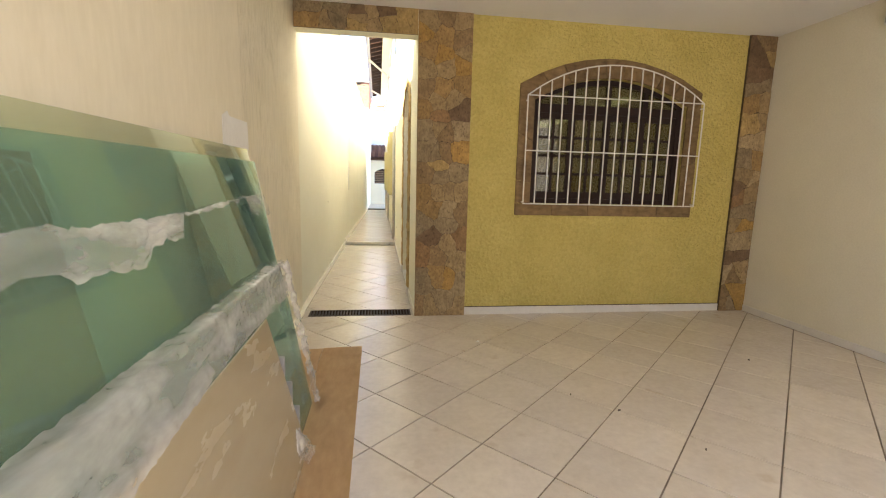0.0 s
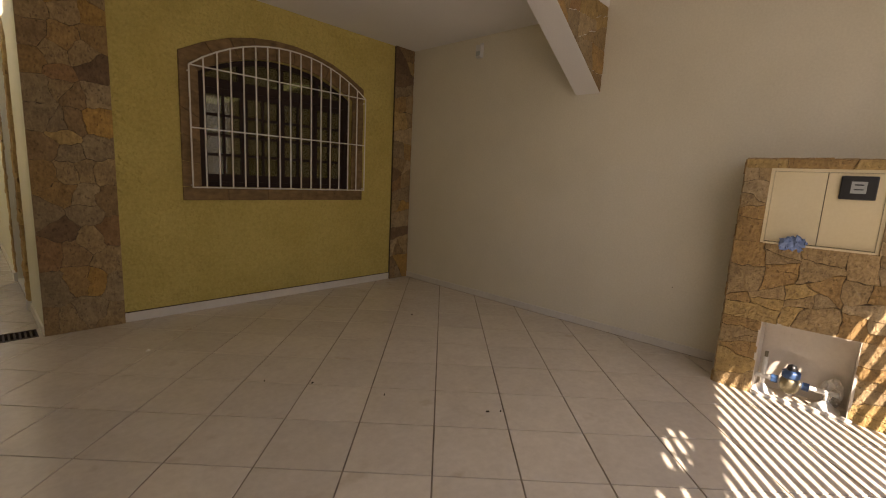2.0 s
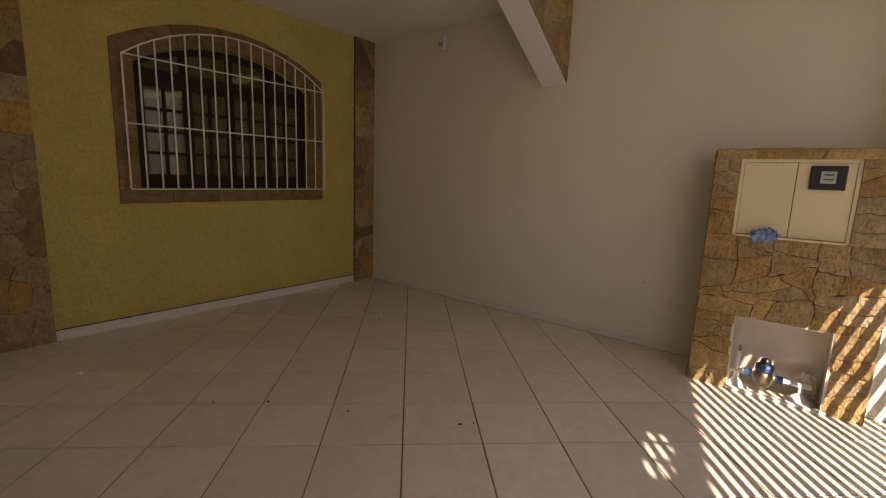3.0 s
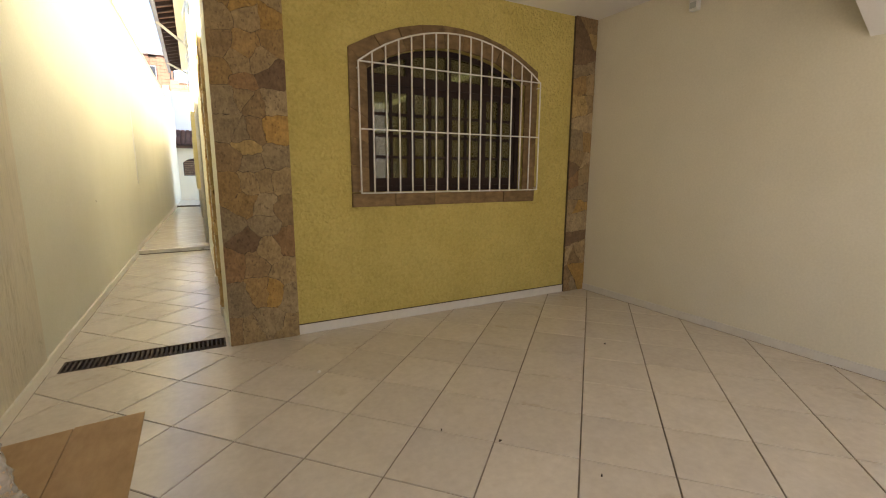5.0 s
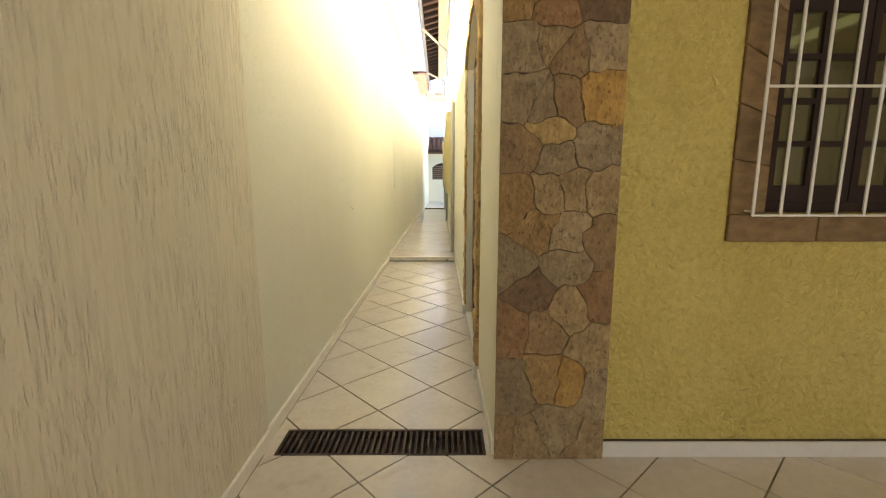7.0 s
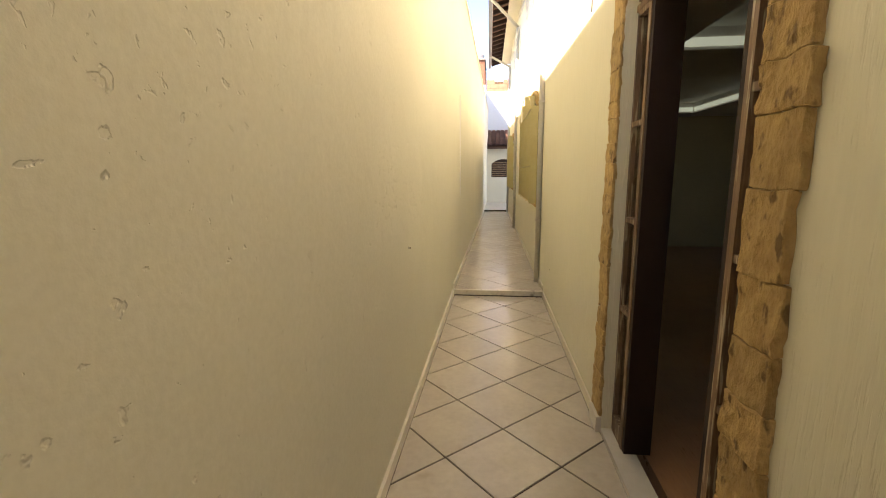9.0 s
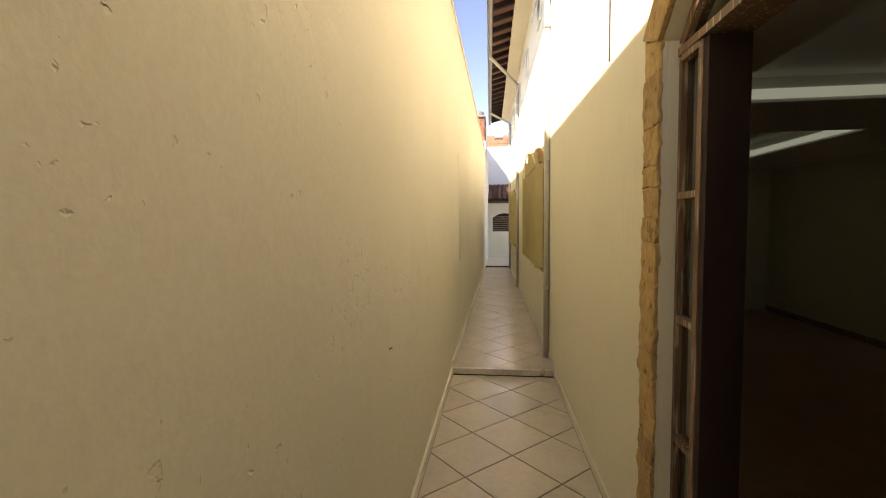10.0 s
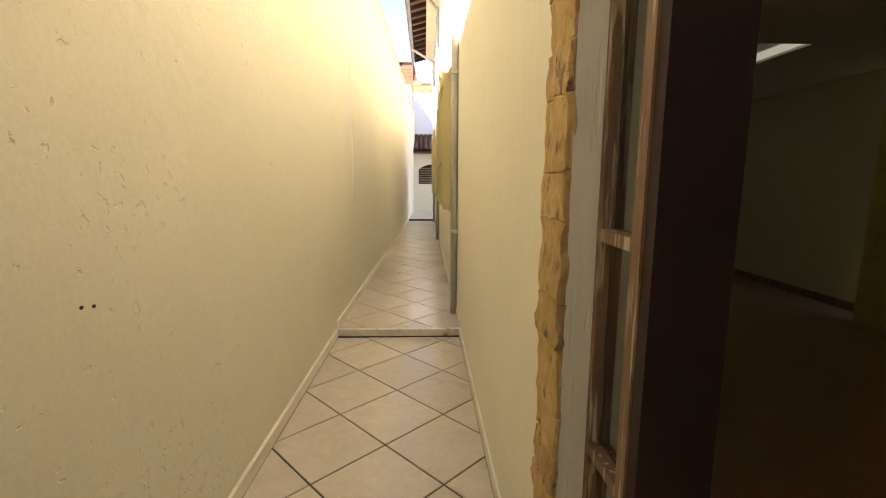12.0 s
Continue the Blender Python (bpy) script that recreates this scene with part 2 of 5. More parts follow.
def film_wrap(name, thin, thick):
    m, nodes, links, bsdf = shader(name)
    long = nodes.new("ShaderNodeMapping")
    long.inputs["Scale"].default_value = (1.0, 0.3, 1.0)
    links.new(nodes.new("ShaderNodeTexCoord").outputs["Object"], long.inputs[0])
    crease, cloud = nodes.new("ShaderNodeTexNoise"), nodes.new("ShaderNodeTexNoise")
    crease.noise_type = "RIDGED_MULTIFRACTAL"
    for n, s, d in ((crease, 16, 4), (cloud, 9, 5)):
        n.inputs["Scale"].default_value, n.inputs["Detail"].default_value, n.inputs["Distortion"].default_value = s, d, 0.4
        links.new(long.outputs[0], n.inputs["Vector"])
    milky = nodes.new("ShaderNodeMapRange")
    milky.inputs[1].default_value, milky.inputs[2].default_value = 0.3, 0.7
    milky.inputs[3].default_value, milky.inputs[4].default_value = thin, thick
    links.new(cloud.outputs[0], milky.inputs[0])
    links.new(milky.outputs[0], bsdf.inputs["Alpha"])
    bsdf.inputs["Base Color"].default_value = (0.84, 0.81, 0.76, 1)
    bsdf.inputs["Roughness"].default_value = 0.13
    relief = nodes.new("ShaderNodeBump")
    relief.inputs["Strength"].default_value, relief.inputs["Distance"].default_value = 1.0, 0.010
    links.new(crease.outputs[0], relief.inputs["Height"])
    links.new(relief.outputs[0], bsdf.inputs["Normal"])
    return m


def glowing(name, colour, strength):
    m, nodes, links, bsdf = shader(name)
    bsdf.inputs["Base Color"].default_value = (*colour, 1)
    bsdf.inputs["Emission Color"].default_value = (*colour, 1)
    bsdf.inputs["Emission Strength"].default_value = strength
    return m


M["pane"] = glassy("window_glass", (0.80, 0.84, 0.80), 1.0)
# olive in this glass stands in for the lit room wall behind it
M["pale_pane"] = glassy("dusty_window_glass", (0.36, 0.31, 0.14), 0.78, 0.02)
M["green_glass"] = glassy("green_tempered_glass", (0.52, 0.80, 0.72), 0.92)
M["clear_glass"] = glassy("pale_green_glass", (0.84, 0.92, 0.80), 0.95)
M["film"] = film_wrap("clear_plastic_film", 0.10, 0.66)
M["folded_film"] = film_wrap("folded_plastic_film", 0.22, 0.60)
M["cove"] = glowing("cove_lamp", (0.80, 1.0, 0.88), 0.075)


# ---- shape helpers ----
def box(bm, x0, y0, z0, x1, y1, z1, bevel=0.0):
    made = bmesh.ops.create_cube(bm, size=1.0)["verts"]
    for v in made:
        v.co = Vector(((x0 + x1) / 2 + v.co.x * (x1 - x0), (y0 + y1) / 2 + v.co.y * (y1 - y0), (z0 + z1) / 2 + v.co.z * (z1 - z0)))
    if bevel:
        edges = list({e for v in made for e in v.link_edges})
        bmesh.ops.bevel(bm, geom=edges, offset=bevel, segments=2, affect="EDGES", profile=0.6)
    return bm


def boxes(*spans, bevel=0.0):
    bm = bmesh.new()
    for s in spans:
        box(bm, *s, bevel=bevel)
    return bm


def prism(points, at, d0, d1):
    """A solid from a polygon of (u, v), laid out by at(u, v, d) between the depths d0 and d1."""
    bm = bmesh.new()
    a = [bm.verts.new(at(u, v, d0)) for u, v in points]
    b = [bm.verts.new(at(u, v, d1)) for u, v in points]
    bm.faces.new(a)
    bm.faces.new(b[::-1])
    for i in range(len(a)):
        j = (i + 1) % len(a)
        bm.faces.new((a[j], a[i], b[i], b[j]))
    bmesh.ops.recalc_face_normals(bm, faces=bm.faces)
    return bm


def plan(u, v, d):
    return (u, v, d)


def rod(bm, p, q, r, sides=8):
    p, q = Vector(p), Vector(q)
    m = Matrix.Translation((p + q) / 2) @ (q - p).to_track_quat("Z", "Y").to_matrix().to_4x4()
    bmesh.ops.create_cone(bm, cap_ends=True, segments=sides, radius1=r, radius2=r, depth=(q - p).length, matrix=m)
    return bm


def part(name, bm, material, parent=None, label=""):
    me = bpy.data.meshes.new(name)
    bm.to_mesh(me)
    bm.free()
    me.materials.append(material)
    ob = new(name, me)
    if parent is not None:
        ob.parent = parent
    if label:
        ob["label"] = label
    return ob


def smooth(ob):
    for p in ob.data.polygons:
        p.use_smooth = True
    return ob


def setting(name, bm, material, label, category):
    return tagged(part(name, bm, material), label, category, kind="structure")


def thing(name, at, label, category, group=""):
    ob = new(name)
    ob.location = at
    ob.empty_display_size = 0.1
    return tagged(ob, label, category, group)


def under(parent, ob):
    """Hangs a mesh made in world places under a thing that stands elsewhere."""
    ob.parent = parent
    ob.matrix_parent_inverse = Matrix.Translation(parent.location).inverted()
    return ob


def arch(u0, u1, spring, crown, n=14):
    """Points of a segmental arch from u0 to u1."""
    w, rise = (u1 - u0) / 2, crown - spring
    r = (w * w + rise * rise) / (2 * rise)
    return [(u, crown - r + math.sqrt(max(0, r * r - (u - (u0 + u1) / 2) ** 2))) for u in np.linspace(u0, u1, n + 1).tolist()]


def pierced(at, d0, d1, u0, u1, v0, v1, holes):
    """A wall with arched holes (u0, u1, sill, spring, crown), in order along u."""
    bm, known, front = bmesh.new(), {}, []

    def vert(u, v):
        k = (round(u, 4), round(v, 4))
        if k not in known:
            known[k] = bm.verts.new(at(u, v, d0))
        return known[k]

    def quad(a, b, c, d):
        corners = [vert(*p) for p in (a, b, c, d)]
        front.append(bm.faces.new(corners))

    here = u0
    for h0, h1, sill, spring, crown in holes:
        quad((here, v0), (h0, v0), (h0, v1), (here, v1))
        if sill > v0:
            quad((h0, v0), (h1, v0), (h1, sill), (h0, sill))
        top = arch(h0, h1, spring, crown)
        for p, q in zip(top, top[1:]):
            quad(p, q, (q[0], v1), (p[0], v1))
        here = h1
    quad((here, v0), (u1, v0), (u1, v1), (here, v1))
    back = bmesh.ops.extrude_face_region(bm, geom=front)["geom"]
    shift = Vector(at(0, 0, d1)) - Vector(at(0, 0, d0))
    bmesh.ops.translate(bm, vec=shift, verts=[g for g in back if isinstance(g, bmesh.types.BMVert)])
    bmesh.ops.recalc_face_normals(bm, faces=bm.faces)
    return bm


def clipped(poly, normal, limit):
    """The part of a polygon where point . normal <= limit."""
    out = []
    for i, p in enumerate(poly):
        q = poly[(i + 1) % len(poly)]
        a, b = p[0] * normal[0] + p[1] * normal[1] - limit, q[0] * normal[0] + q[1] * normal[1] - limit
        if a <= 0:
            out.append(p)
        if (a < 0 < b) or (b < 0 < a):
            k = a / (a - b)
            out.append((p[0] + (q[0] - p[0]) * k, p[1] + (q[1] - p[1]) * k))
    return out


def compact(poly, tall):
    """1 for a disc, towards 0 for a sliver."""
    if len(poly) < 4:
        return 0.0
    poly = [(p[0], p[1] / tall) for p in poly]
    area = 0.5 * abs(sum(p[0] * q[1] - q[0] * p[1] for p, q in zip(poly, poly[1:] + poly[:1])))
    return 4 * math.pi * area / sum(math.dist(p, q) for p, q in zip(poly, poly[1:] + poly[:1])) ** 2


def cells(outline, size, rng, tall=1.0, joint=0.005):
    """Irregular blocks that fill a convex outline, cut again and again across their length."""
    todo, found = [list(outline)], []
    while todo:
        poly = todo.pop()
        us, vs = [p[0] for p in poly], [p[1] for p in poly]
        wide, high = max(us) - min(us), (max(vs) - min(vs)) / tall
        area = 0.5 * abs(sum(p[0] * q[1] - q[0] * p[1] for p, q in zip(poly, poly[1:] + poly[:1])))
        longest = max(wide, high)
        if area < size * size * tall * rng.uniform(0.45, 1.7) and longest < 2.2 * size:
            if area > 0.0006:
                found.append(poly)
            continue
        one = two = []
        for attempt in range(12):
            turn = (0.0 if wide >= high else math.pi / 2) + rng.gauss(0, 0.34)
            n = (math.cos(turn), math.sin(turn))
            share = rng.uniform(0.33, 0.67)
            mid = (min(us) + (max(us) - min(us)) * (share if wide >= high else 0.5), min(vs) + (max(vs) - min(vs)) * (0.5 if wide >= high else share))
            limit = mid[0] * n[0] + mid[1] * n[1]
            one = clipped(poly, n, limit - joint / 2)
            two = clipped(poly, (-n[0], -n[1]), -limit - joint / 2)
            if min(compact(one, tall), compact(two, tall)) > (0.58 if longest < 4 * size else 0.0):
                break
        if len(one) < 3 or len(two) < 3:
            found.append(poly)
            continue
        todo += [one, two]
    return found


def shares(outline, seeds, joint):
    """The part of a convex outline that lies nearest to each seed (u, v, hue)."""
    for k, (u, v, hue) in enumerate(seeds):
        poly = list(outline)
        for m, (a, b, _) in enumerate(seeds):
            if m != k and poly:
                n = (a - u, b - v)
                length = math.hypot(*n)
                n = (n[0] / length, n[1] / length)
                poly = clipped(poly, n, (u + a) / 2 * n[0] + (v + b) / 2 * n[1] - joint / 2)
        if len(poly) > 2:
            yield poly, hue


def stones(parent, outline, at, size, rng, hues, tall=1.0, depth=(0.012, 0.03), joint=0.006, name="stone", seeds=None):
    """Lays irregular stones, each an object, on the plane that at(u, v, d) gives, d outwards."""
    laid = shares(outline, seeds, joint) if seeds else ((poly, rng.choice(hues)) for poly in cells(outline, size, rng, tall, joint))
    for poly, hue in laid:
        material = STONE[hue]
        cu, cv = sum(p[0] for p in poly) / len(poly), sum(p[1] for p in poly) / len(poly)
        rim = []
        for p, q in zip(poly, poly[1:] + poly[:1]):
            cuts = max(1, round(math.dist(p, q) / 0.035))
            for k in range(cuts):
                u, v = p[0] + (q[0] - p[0]) * k / cuts, p[1] + (q[1] - p[1]) * k / cuts
                gap = min(abs((u - a[0]) * (b[1] - a[1]) - (v - a[1]) * (b[0] - a[0])) / math.dist(a, b) for a, b in zip(outline, outline[1:] + outline[:1]))
                free = min(1.0, max(0.0, gap - 0.001) / 0.03)
                n = noise.noise_vector(Vector((u * 9, v * 9, 2.0))) * 0.026 + noise.noise_vector(Vector((u * 38, v * 38, 5.0))) * 0.016
                rim.append((u + n.x * free, v + n.y * free))
        d = rng.uniform(*depth)
        base = Vector(at(cu, cv, 0))
        bm = bmesh.new()
        rings = []
        for shrink, deep in ((1.0, 0.0), (1.0, d * 0.55), (0.975, d)):
            rings.append([bm.verts.new(Vector(at(cu + (u - cu) * shrink, cv + (v - cv) * shrink, deep + (rng.uniform(-0.003, 0.003) if deep == d else 0))) - base) for u, v in rim])
        for a, b in zip(rings, rings[1:]):
            for i in range(len(a)):
                j = (i + 1) % len(a)
                bm.faces.new((a[i], a[j], b[j], b[i]))
        crown = bm.verts.new(Vector(at(cu, cv, d + rng.uniform(0, 0.006))) - base)
        for i in range(len(rim)):
            bm.faces.new((rings[2][i], rings[2][(i + 1) % len(rim)], crown))
        bmesh.ops.recalc_face_normals(bm, faces=bm.faces)
        ob = part(name, bm, material, parent)
        ob.location = base - Vector(parent.location)


def tiles(parent, outline, anchor, turns, pitches, joint, z, material):
    """Tiles laid slantwise over a convex outline along two directions: whole ones share a mesh, cut ones have their own."""
    e, f = [(math.cos(radians(t)), math.sin(radians(t))) for t in turns]
    half = [(p - joint) / 2 for p in pitches]
    corner = [(a * half[0] * e[0] + b * half[1] * f[0], a * half[0] * e[1] + b * half[1] * f[1]) for a, b in ((-1, -1), (1, -1), (1, 1), (-1, 1))]
    whole = None
    us, vs = [p[0] for p in outline], [p[1] for p in outline]
    for i in range(-60, 60):
        for j in range(-60, 60):
            mu, mv = (i + 0.5) * pitches[0], (j + 0.5) * pitches[1]
            mid = (anchor[0] + mu * e[0] + mv * f[0], anchor[1] + mu * e[1] + mv * f[1])
            if not (min(us) - 0.5 < mid[0] < max(us) + 0.5 and min(vs) - 0.5 < mid[1] < max(vs) + 0.5):
                continue
            full = [(mid[0] + u, mid[1] + v) for u, v in corner]
            poly = full
            for p, q in zip(outline, outline[1:] + outline[:1]):
                n = (q[1] - p[1], p[0] - q[0])
                k = math.hypot(*n)
                poly = clipped(poly, (n[0] / k, n[1] / k), (p[0] * n[0] + p[1] * n[1]) / k)
                if len(poly) < 3:
                    break
            if len(poly) < 3:
                continue
            same = len(poly) == 4 and max(math.dist(p, q) for p, q in zip(poly, full)) < 1e-6
            if same and whole is not None:
                ob = new("tile", whole)
                ob.parent = parent
            else:
                bm = bmesh.new()
                rings = [[bm.verts.new(((p[0] - mid[0]) * k, (p[1] - mid[1]) * k, h)) for p in poly] for k, h in ((1, -0.008), (1, -0.0015), (0.993, 0.0))]
                for a, b in zip(rings, rings[1:]):
                    for m in range(len(a)):
                        n = (m + 1) % len(a)
                        bm.faces.new((a[m], a[n], b[n], b[m]))
                bm.faces.new(rings[2])
                ob = part("tile", bm, material, parent)
                if same:
                    whole = ob.data
            ob.location = (mid[0], mid[1], z + random.uniform(-0.0004, 0.0004))


# ---- structure ----
RIGHT, FACE, HIGH = 4.285, 5.345, 3.14


def side(u, v, d):
    """The house's side wall along the passage: u along it, v up, d into the house."""
    return (0.288 - 0.0105 * (u - 5.31) + d, u, v)


def front(u, v, d):
    """The front wall of the house: u to the right, v up, d into the house."""
    return (u, FACE + d, v)


def out_front(u, v, d):
    return (u, FACE - d, v)


def left_line(y):
    return -0.932 + (0.034 * (y - 5.31) / 5.29 if y < 10.6 else 0.034 + 0.150 * (y - 10.6) / 10.8)


setting("ground", boxes((-400, -400, -0.45, 400, -0.05, -0.06)), M["ground"], "grey concrete pavement and street outside the gate", "ground")
setting("ground", boxes((-400, 26.1, -0.45, 400, 400, -0.06)), M["ground"], "bare ground behind the houses", "ground")
floor = setting("floor", boxes((-1.1, -0.05, -0.3, 4.45, 5.345, -0.006)), M["grout"], "cream ceramic tiles laid slantwise with brown joints", "floor")
floor_passage = setting("floor_passage", prism([(-1.1, 5.585), (0.34, 5.585), (0.34, 10.59), (-1.1, 10.59)], plan, -0.3, -0.006), M["dark_grout"], "cream ceramic passage floor laid slantwise", "floor")
floor_drain = setting("floor_drain_bed", boxes((-1.1, 5.345, -0.3, 0.34, 5.585, -0.06)), M["mortar"], "dark channel under the drain grate", "drain")
floor_upper = setting("floor_upper", prism([(-1.1, 10.63), (0.34, 10.63), (0.34, 21.38), (-1.1, 21.38)], plan, -0.3, 0.064), M["dark_grout"], "raised cream ceramic passage floor", "floor")
setting("floor_back", boxes((-1.1, 21.42, -0.3, 3.0, 26.1, 0.12)), M["niche_tile"], "pale floor at the far end of the passage", "floor")
setting("trim_step", boxes((-0.91, 10.583, 0.012, 0.25, 10.635, 0.074), bevel=0.004), M["marble"], "veined marble edge of a low step", "step")
setting("trim_step", boxes((-0.76, 21.37, 0.05, 0.14, 21.425, 0.125), bevel=0.004), M["mortar"], "dark edge of a second low step", "step")

setting("wall_left", boxes((-1.15, 3.6, -0.2, -0.92, 5.47, 3.5)), M["scratched"], "cream wall with vertically scratched plaster", "wall")
setting("wall_left_near", boxes((-1.15, -0.2, -0.2, -0.92, 3.6, 3.5)), M["rolled"], "smooth cream boundary wall behind the glass sheets", "wall")
left_plan = [(left_line(y), y) for y in (5.47, 7.0, 9.0, 10.6, 21.4, 26.1)]
# unseen parapet, made high enough to keep sun out of the doorway
setting("wall_parapet", boxes((-1.15, -0.2, 3.5, -0.925, 5.47, 4.35)), M["pitted"], "cream parapet over the boundary wall", "wall")
setting("wall_left_passage", prism([(-1.2, 5.47), *left_plan, (-1.2, 26.1)], plan, -0.2, 4.15), M["pitted"], "tall cream boundary wall with dents in its plaster", "wall")
setting("wall_coping", prism([(-1.22, 5.47), (left_line(5.47) + 0.02, 5.47), (left_line(10.6) + 0.02, 10.6), (left_line(26.1) + 0.02, 26.1), (-1.22, 26.1)], plan, 4.15, 4.2), M["shade_cream"], "thin cement coping on the boundary wall", "coping")
setting("baseboard_left", boxes((-0.92, -0.1, 0.0, -0.903, 5.47, 0.075), bevel=0.003), M["edging"], "pale skirting at the left wall", "baseboard")
for low, stretch in ((0.0, (5.47, 7.0, 9.0, 10.585)), (0.066, (10.635, 16.0, 21.37))):
    inner = [(left_line(y) + 0.018, y) for y in stretch]
    setting("baseboard_passage", prism(inner + [(left_line(y), y) for y in reversed(stretch)], plan, low, low + 0.075), M["edging"], "cream skirting along the passage", "baseboard")

DOOR = (6.40, 7.70, 0.0, 2.42, 2.72)
HOUSE_WINDOWS = ((11.55, 13.6, 1.13, 2.36, 2.62), (17.6, 19.2, 1.10, 2.20, 2.45))
setting("wall_house_side", pierced(side, 0.0, 0.16, 5.47, 21.3, 0.0, 5.3, [DOOR, *HOUSE_WINDOWS]), M["cream"], "cream side wall of the house", "wall")
setting("wall_opening_reveal", boxes((0.287, 5.33, 0.0, 0.46, 5.47, 3.5)), M["cream"], "cream reveal beside the stone pillar", "wall")
setting("wall_house_end", boxes((0.12, 21.3, -0.1, 3.0, 21.46, 5.3)), M["white"], "far end wall of the house", "wall")
for low, u0, u1 in ((0.0, 5.35, 6.21), (0.0, 7.89, 10.585), (0.066, 10.635, 21.3)):
    setting("baseboard_passage", prism([side(u0, 0, -0.012)[:2], side(u1, 0, -0.012)[:2], side(u1, 0, 0)[:2], side(u0, 0, 0)[:2]], plan, low, low + 0.075), M["edging"], "cream skirting along the passage", "baseboard")

JOINTS = [[(-0.903, 1.0), (-0.8995, 1.0), (-0.8995, 5.343), (-0.903, 5.343)], [(RIGHT - 0.018, 1.3), (RIGHT - 0.014, 1.3), (RIGHT - 0.014, 5.3), (RIGHT - 0.018, 5.3)]]
JOINTS.append([(left_line(y) + 0.018 + d, y) for d, y in ((0, 5.6), (0.0035, 5.6), (0.0035, 10.58), (0, 10.58))])
JOINTS.append([(side(y, 0, -0.012)[0] - d, y) for d, y in ((0.0035, 7.9), (0, 7.9), (0, 10.58), (0.0035, 10.58))])
for outline in JOINTS:
    setting("baseboard_joint", prism(outline, plan, -0.005, 0.0016), M["grout"], "dark dirt joint at the foot of the skirting", "trim")

WINDOW = (1.53, 3.29, 1.25, 2.34, 2.60)
setting("wall_front", pierced(front, 0.0, 0.16, 0.46, 4.285, 0.0, 3.5, [WINDOW]), M["yellow"], "yellow front wall with a rolled texture", "wall")
setting("baseboard_front", boxes((0.84, FACE - 0.018, 0.0, 3.955, FACE, 0.085), bevel=0.003), M["skirting"], "pale marble skirting under the yellow wall", "baseboard")
setting("baseboard_joint", boxes((0.84, FACE - 0.012, 0.0855, 3.955, FACE - 0.0005, 0.092)), M["mortar"], "dark open joint over the marble skirting", "trim")
setting("wall_right", boxes((RIGHT, -0.1, -0.2, RIGHT + 0.18, 5.5, 3.8)), M["shade_cream"], "smooth cream wall", "wall")
setting("baseboard_right", boxes((RIGHT - 0.014, 1.25, 0.0, RIGHT, 5.31, 0.075), bevel=0.003), M["skirting"], "pale skirting at the smooth cream wall", "baseboard")
setting("ceiling", boxes((-0.92, 2.88, HIGH, RIGHT, FACE, 3.5)), M["ceiling"], "white painted garage ceiling", "ceiling")
setting("ceiling_front", boxes((-0.92, -0.1, 3.5, RIGHT, 5.345, 3.65)), M["ceiling"], "white painted ceiling by the gate", "ceiling")
setting("lintel", boxes((-0.92, FACE - 0.012, 2.90, 0.287, 5.5, 3.5)), M["cream"], "cream beam over the passage opening", "lintel")
# out of view: added to cut the sky light that reaches the gate
setting("wall_street", boxes((-12, -10.3, -0.1, 16, -10, 5.5)), M["shade_cream"], "plain wall across the street", "wall")
# street side: posts, and an unseen roof edge added to bound the sun patch
def canopy_edge(s, inward):
    return (0.263 + 0.970 * s - 0.242 * inward, -1.705 + 0.242 * s + 0.970 * inward)


setting("canopy", prism([(-3.0, -0.1), (4.9, -0.1), canopy_edge(4.8, 0.30), canopy_edge(-3.3, 0.30)], plan, 3.05, 3.2), M["ceiling"], "concrete roof edge over the gate", "roof")
setting("canopy_rim", prism([canopy_edge(-3.3, 0.0), canopy_edge(4.8, 0.0), canopy_edge(4.8, 0.16), canopy_edge(-3.3, 0.16)], plan, 3.05, 3.062), M["ceiling"], "outer rim of the roof edge", "roof")
# invented slits in the added roof edge drop sun spots on the tiles
for s0, s1 in ((-3.3, -0.55), (-0.16, 0.02), (0.13, 0.19), (0.32, 0.37), (0.43, 4.8)):
    setting("canopy_tie", prism([canopy_edge(s0, 0.16), canopy_edge(s1, 0.16), canopy_edge(s1 - 0.05, 0.30), canopy_edge(s0 - 0.02, 0.30)], plan, 3.05, 3.062), M["ceiling"], "concrete between the slits of the roof edge", "roof")
setting("gate_post", boxes((3.97, -0.10, 0.0, RIGHT, 0.219, 3.5)), M["cream"], "cream plastered gate post", "post")
setting("gate_lintel", boxes((-0.92, -0.10, 3.05, 4.02, 0.0, 3.5)), M["cream"], "cream beam over the gate", "lintel")

# beam across the ceiling with a sloping stone-faced bracket
setting("ceiling_beam", boxes((-0.92, 2.60, HIGH, RIGHT, 2.88, 3.5)), M["ceiling"], "white beam across the garage ceiling", "beam")
bracket = setting("beam_bracket", prism([(RIGHT, 2.36), (RIGHT, HIGH), (2.97, HIGH)], lambda u, v, d: (u, d, v), 2.61, 2.86), M["ceiling"], "white sloping bracket with a stone-clad face", "bracket")

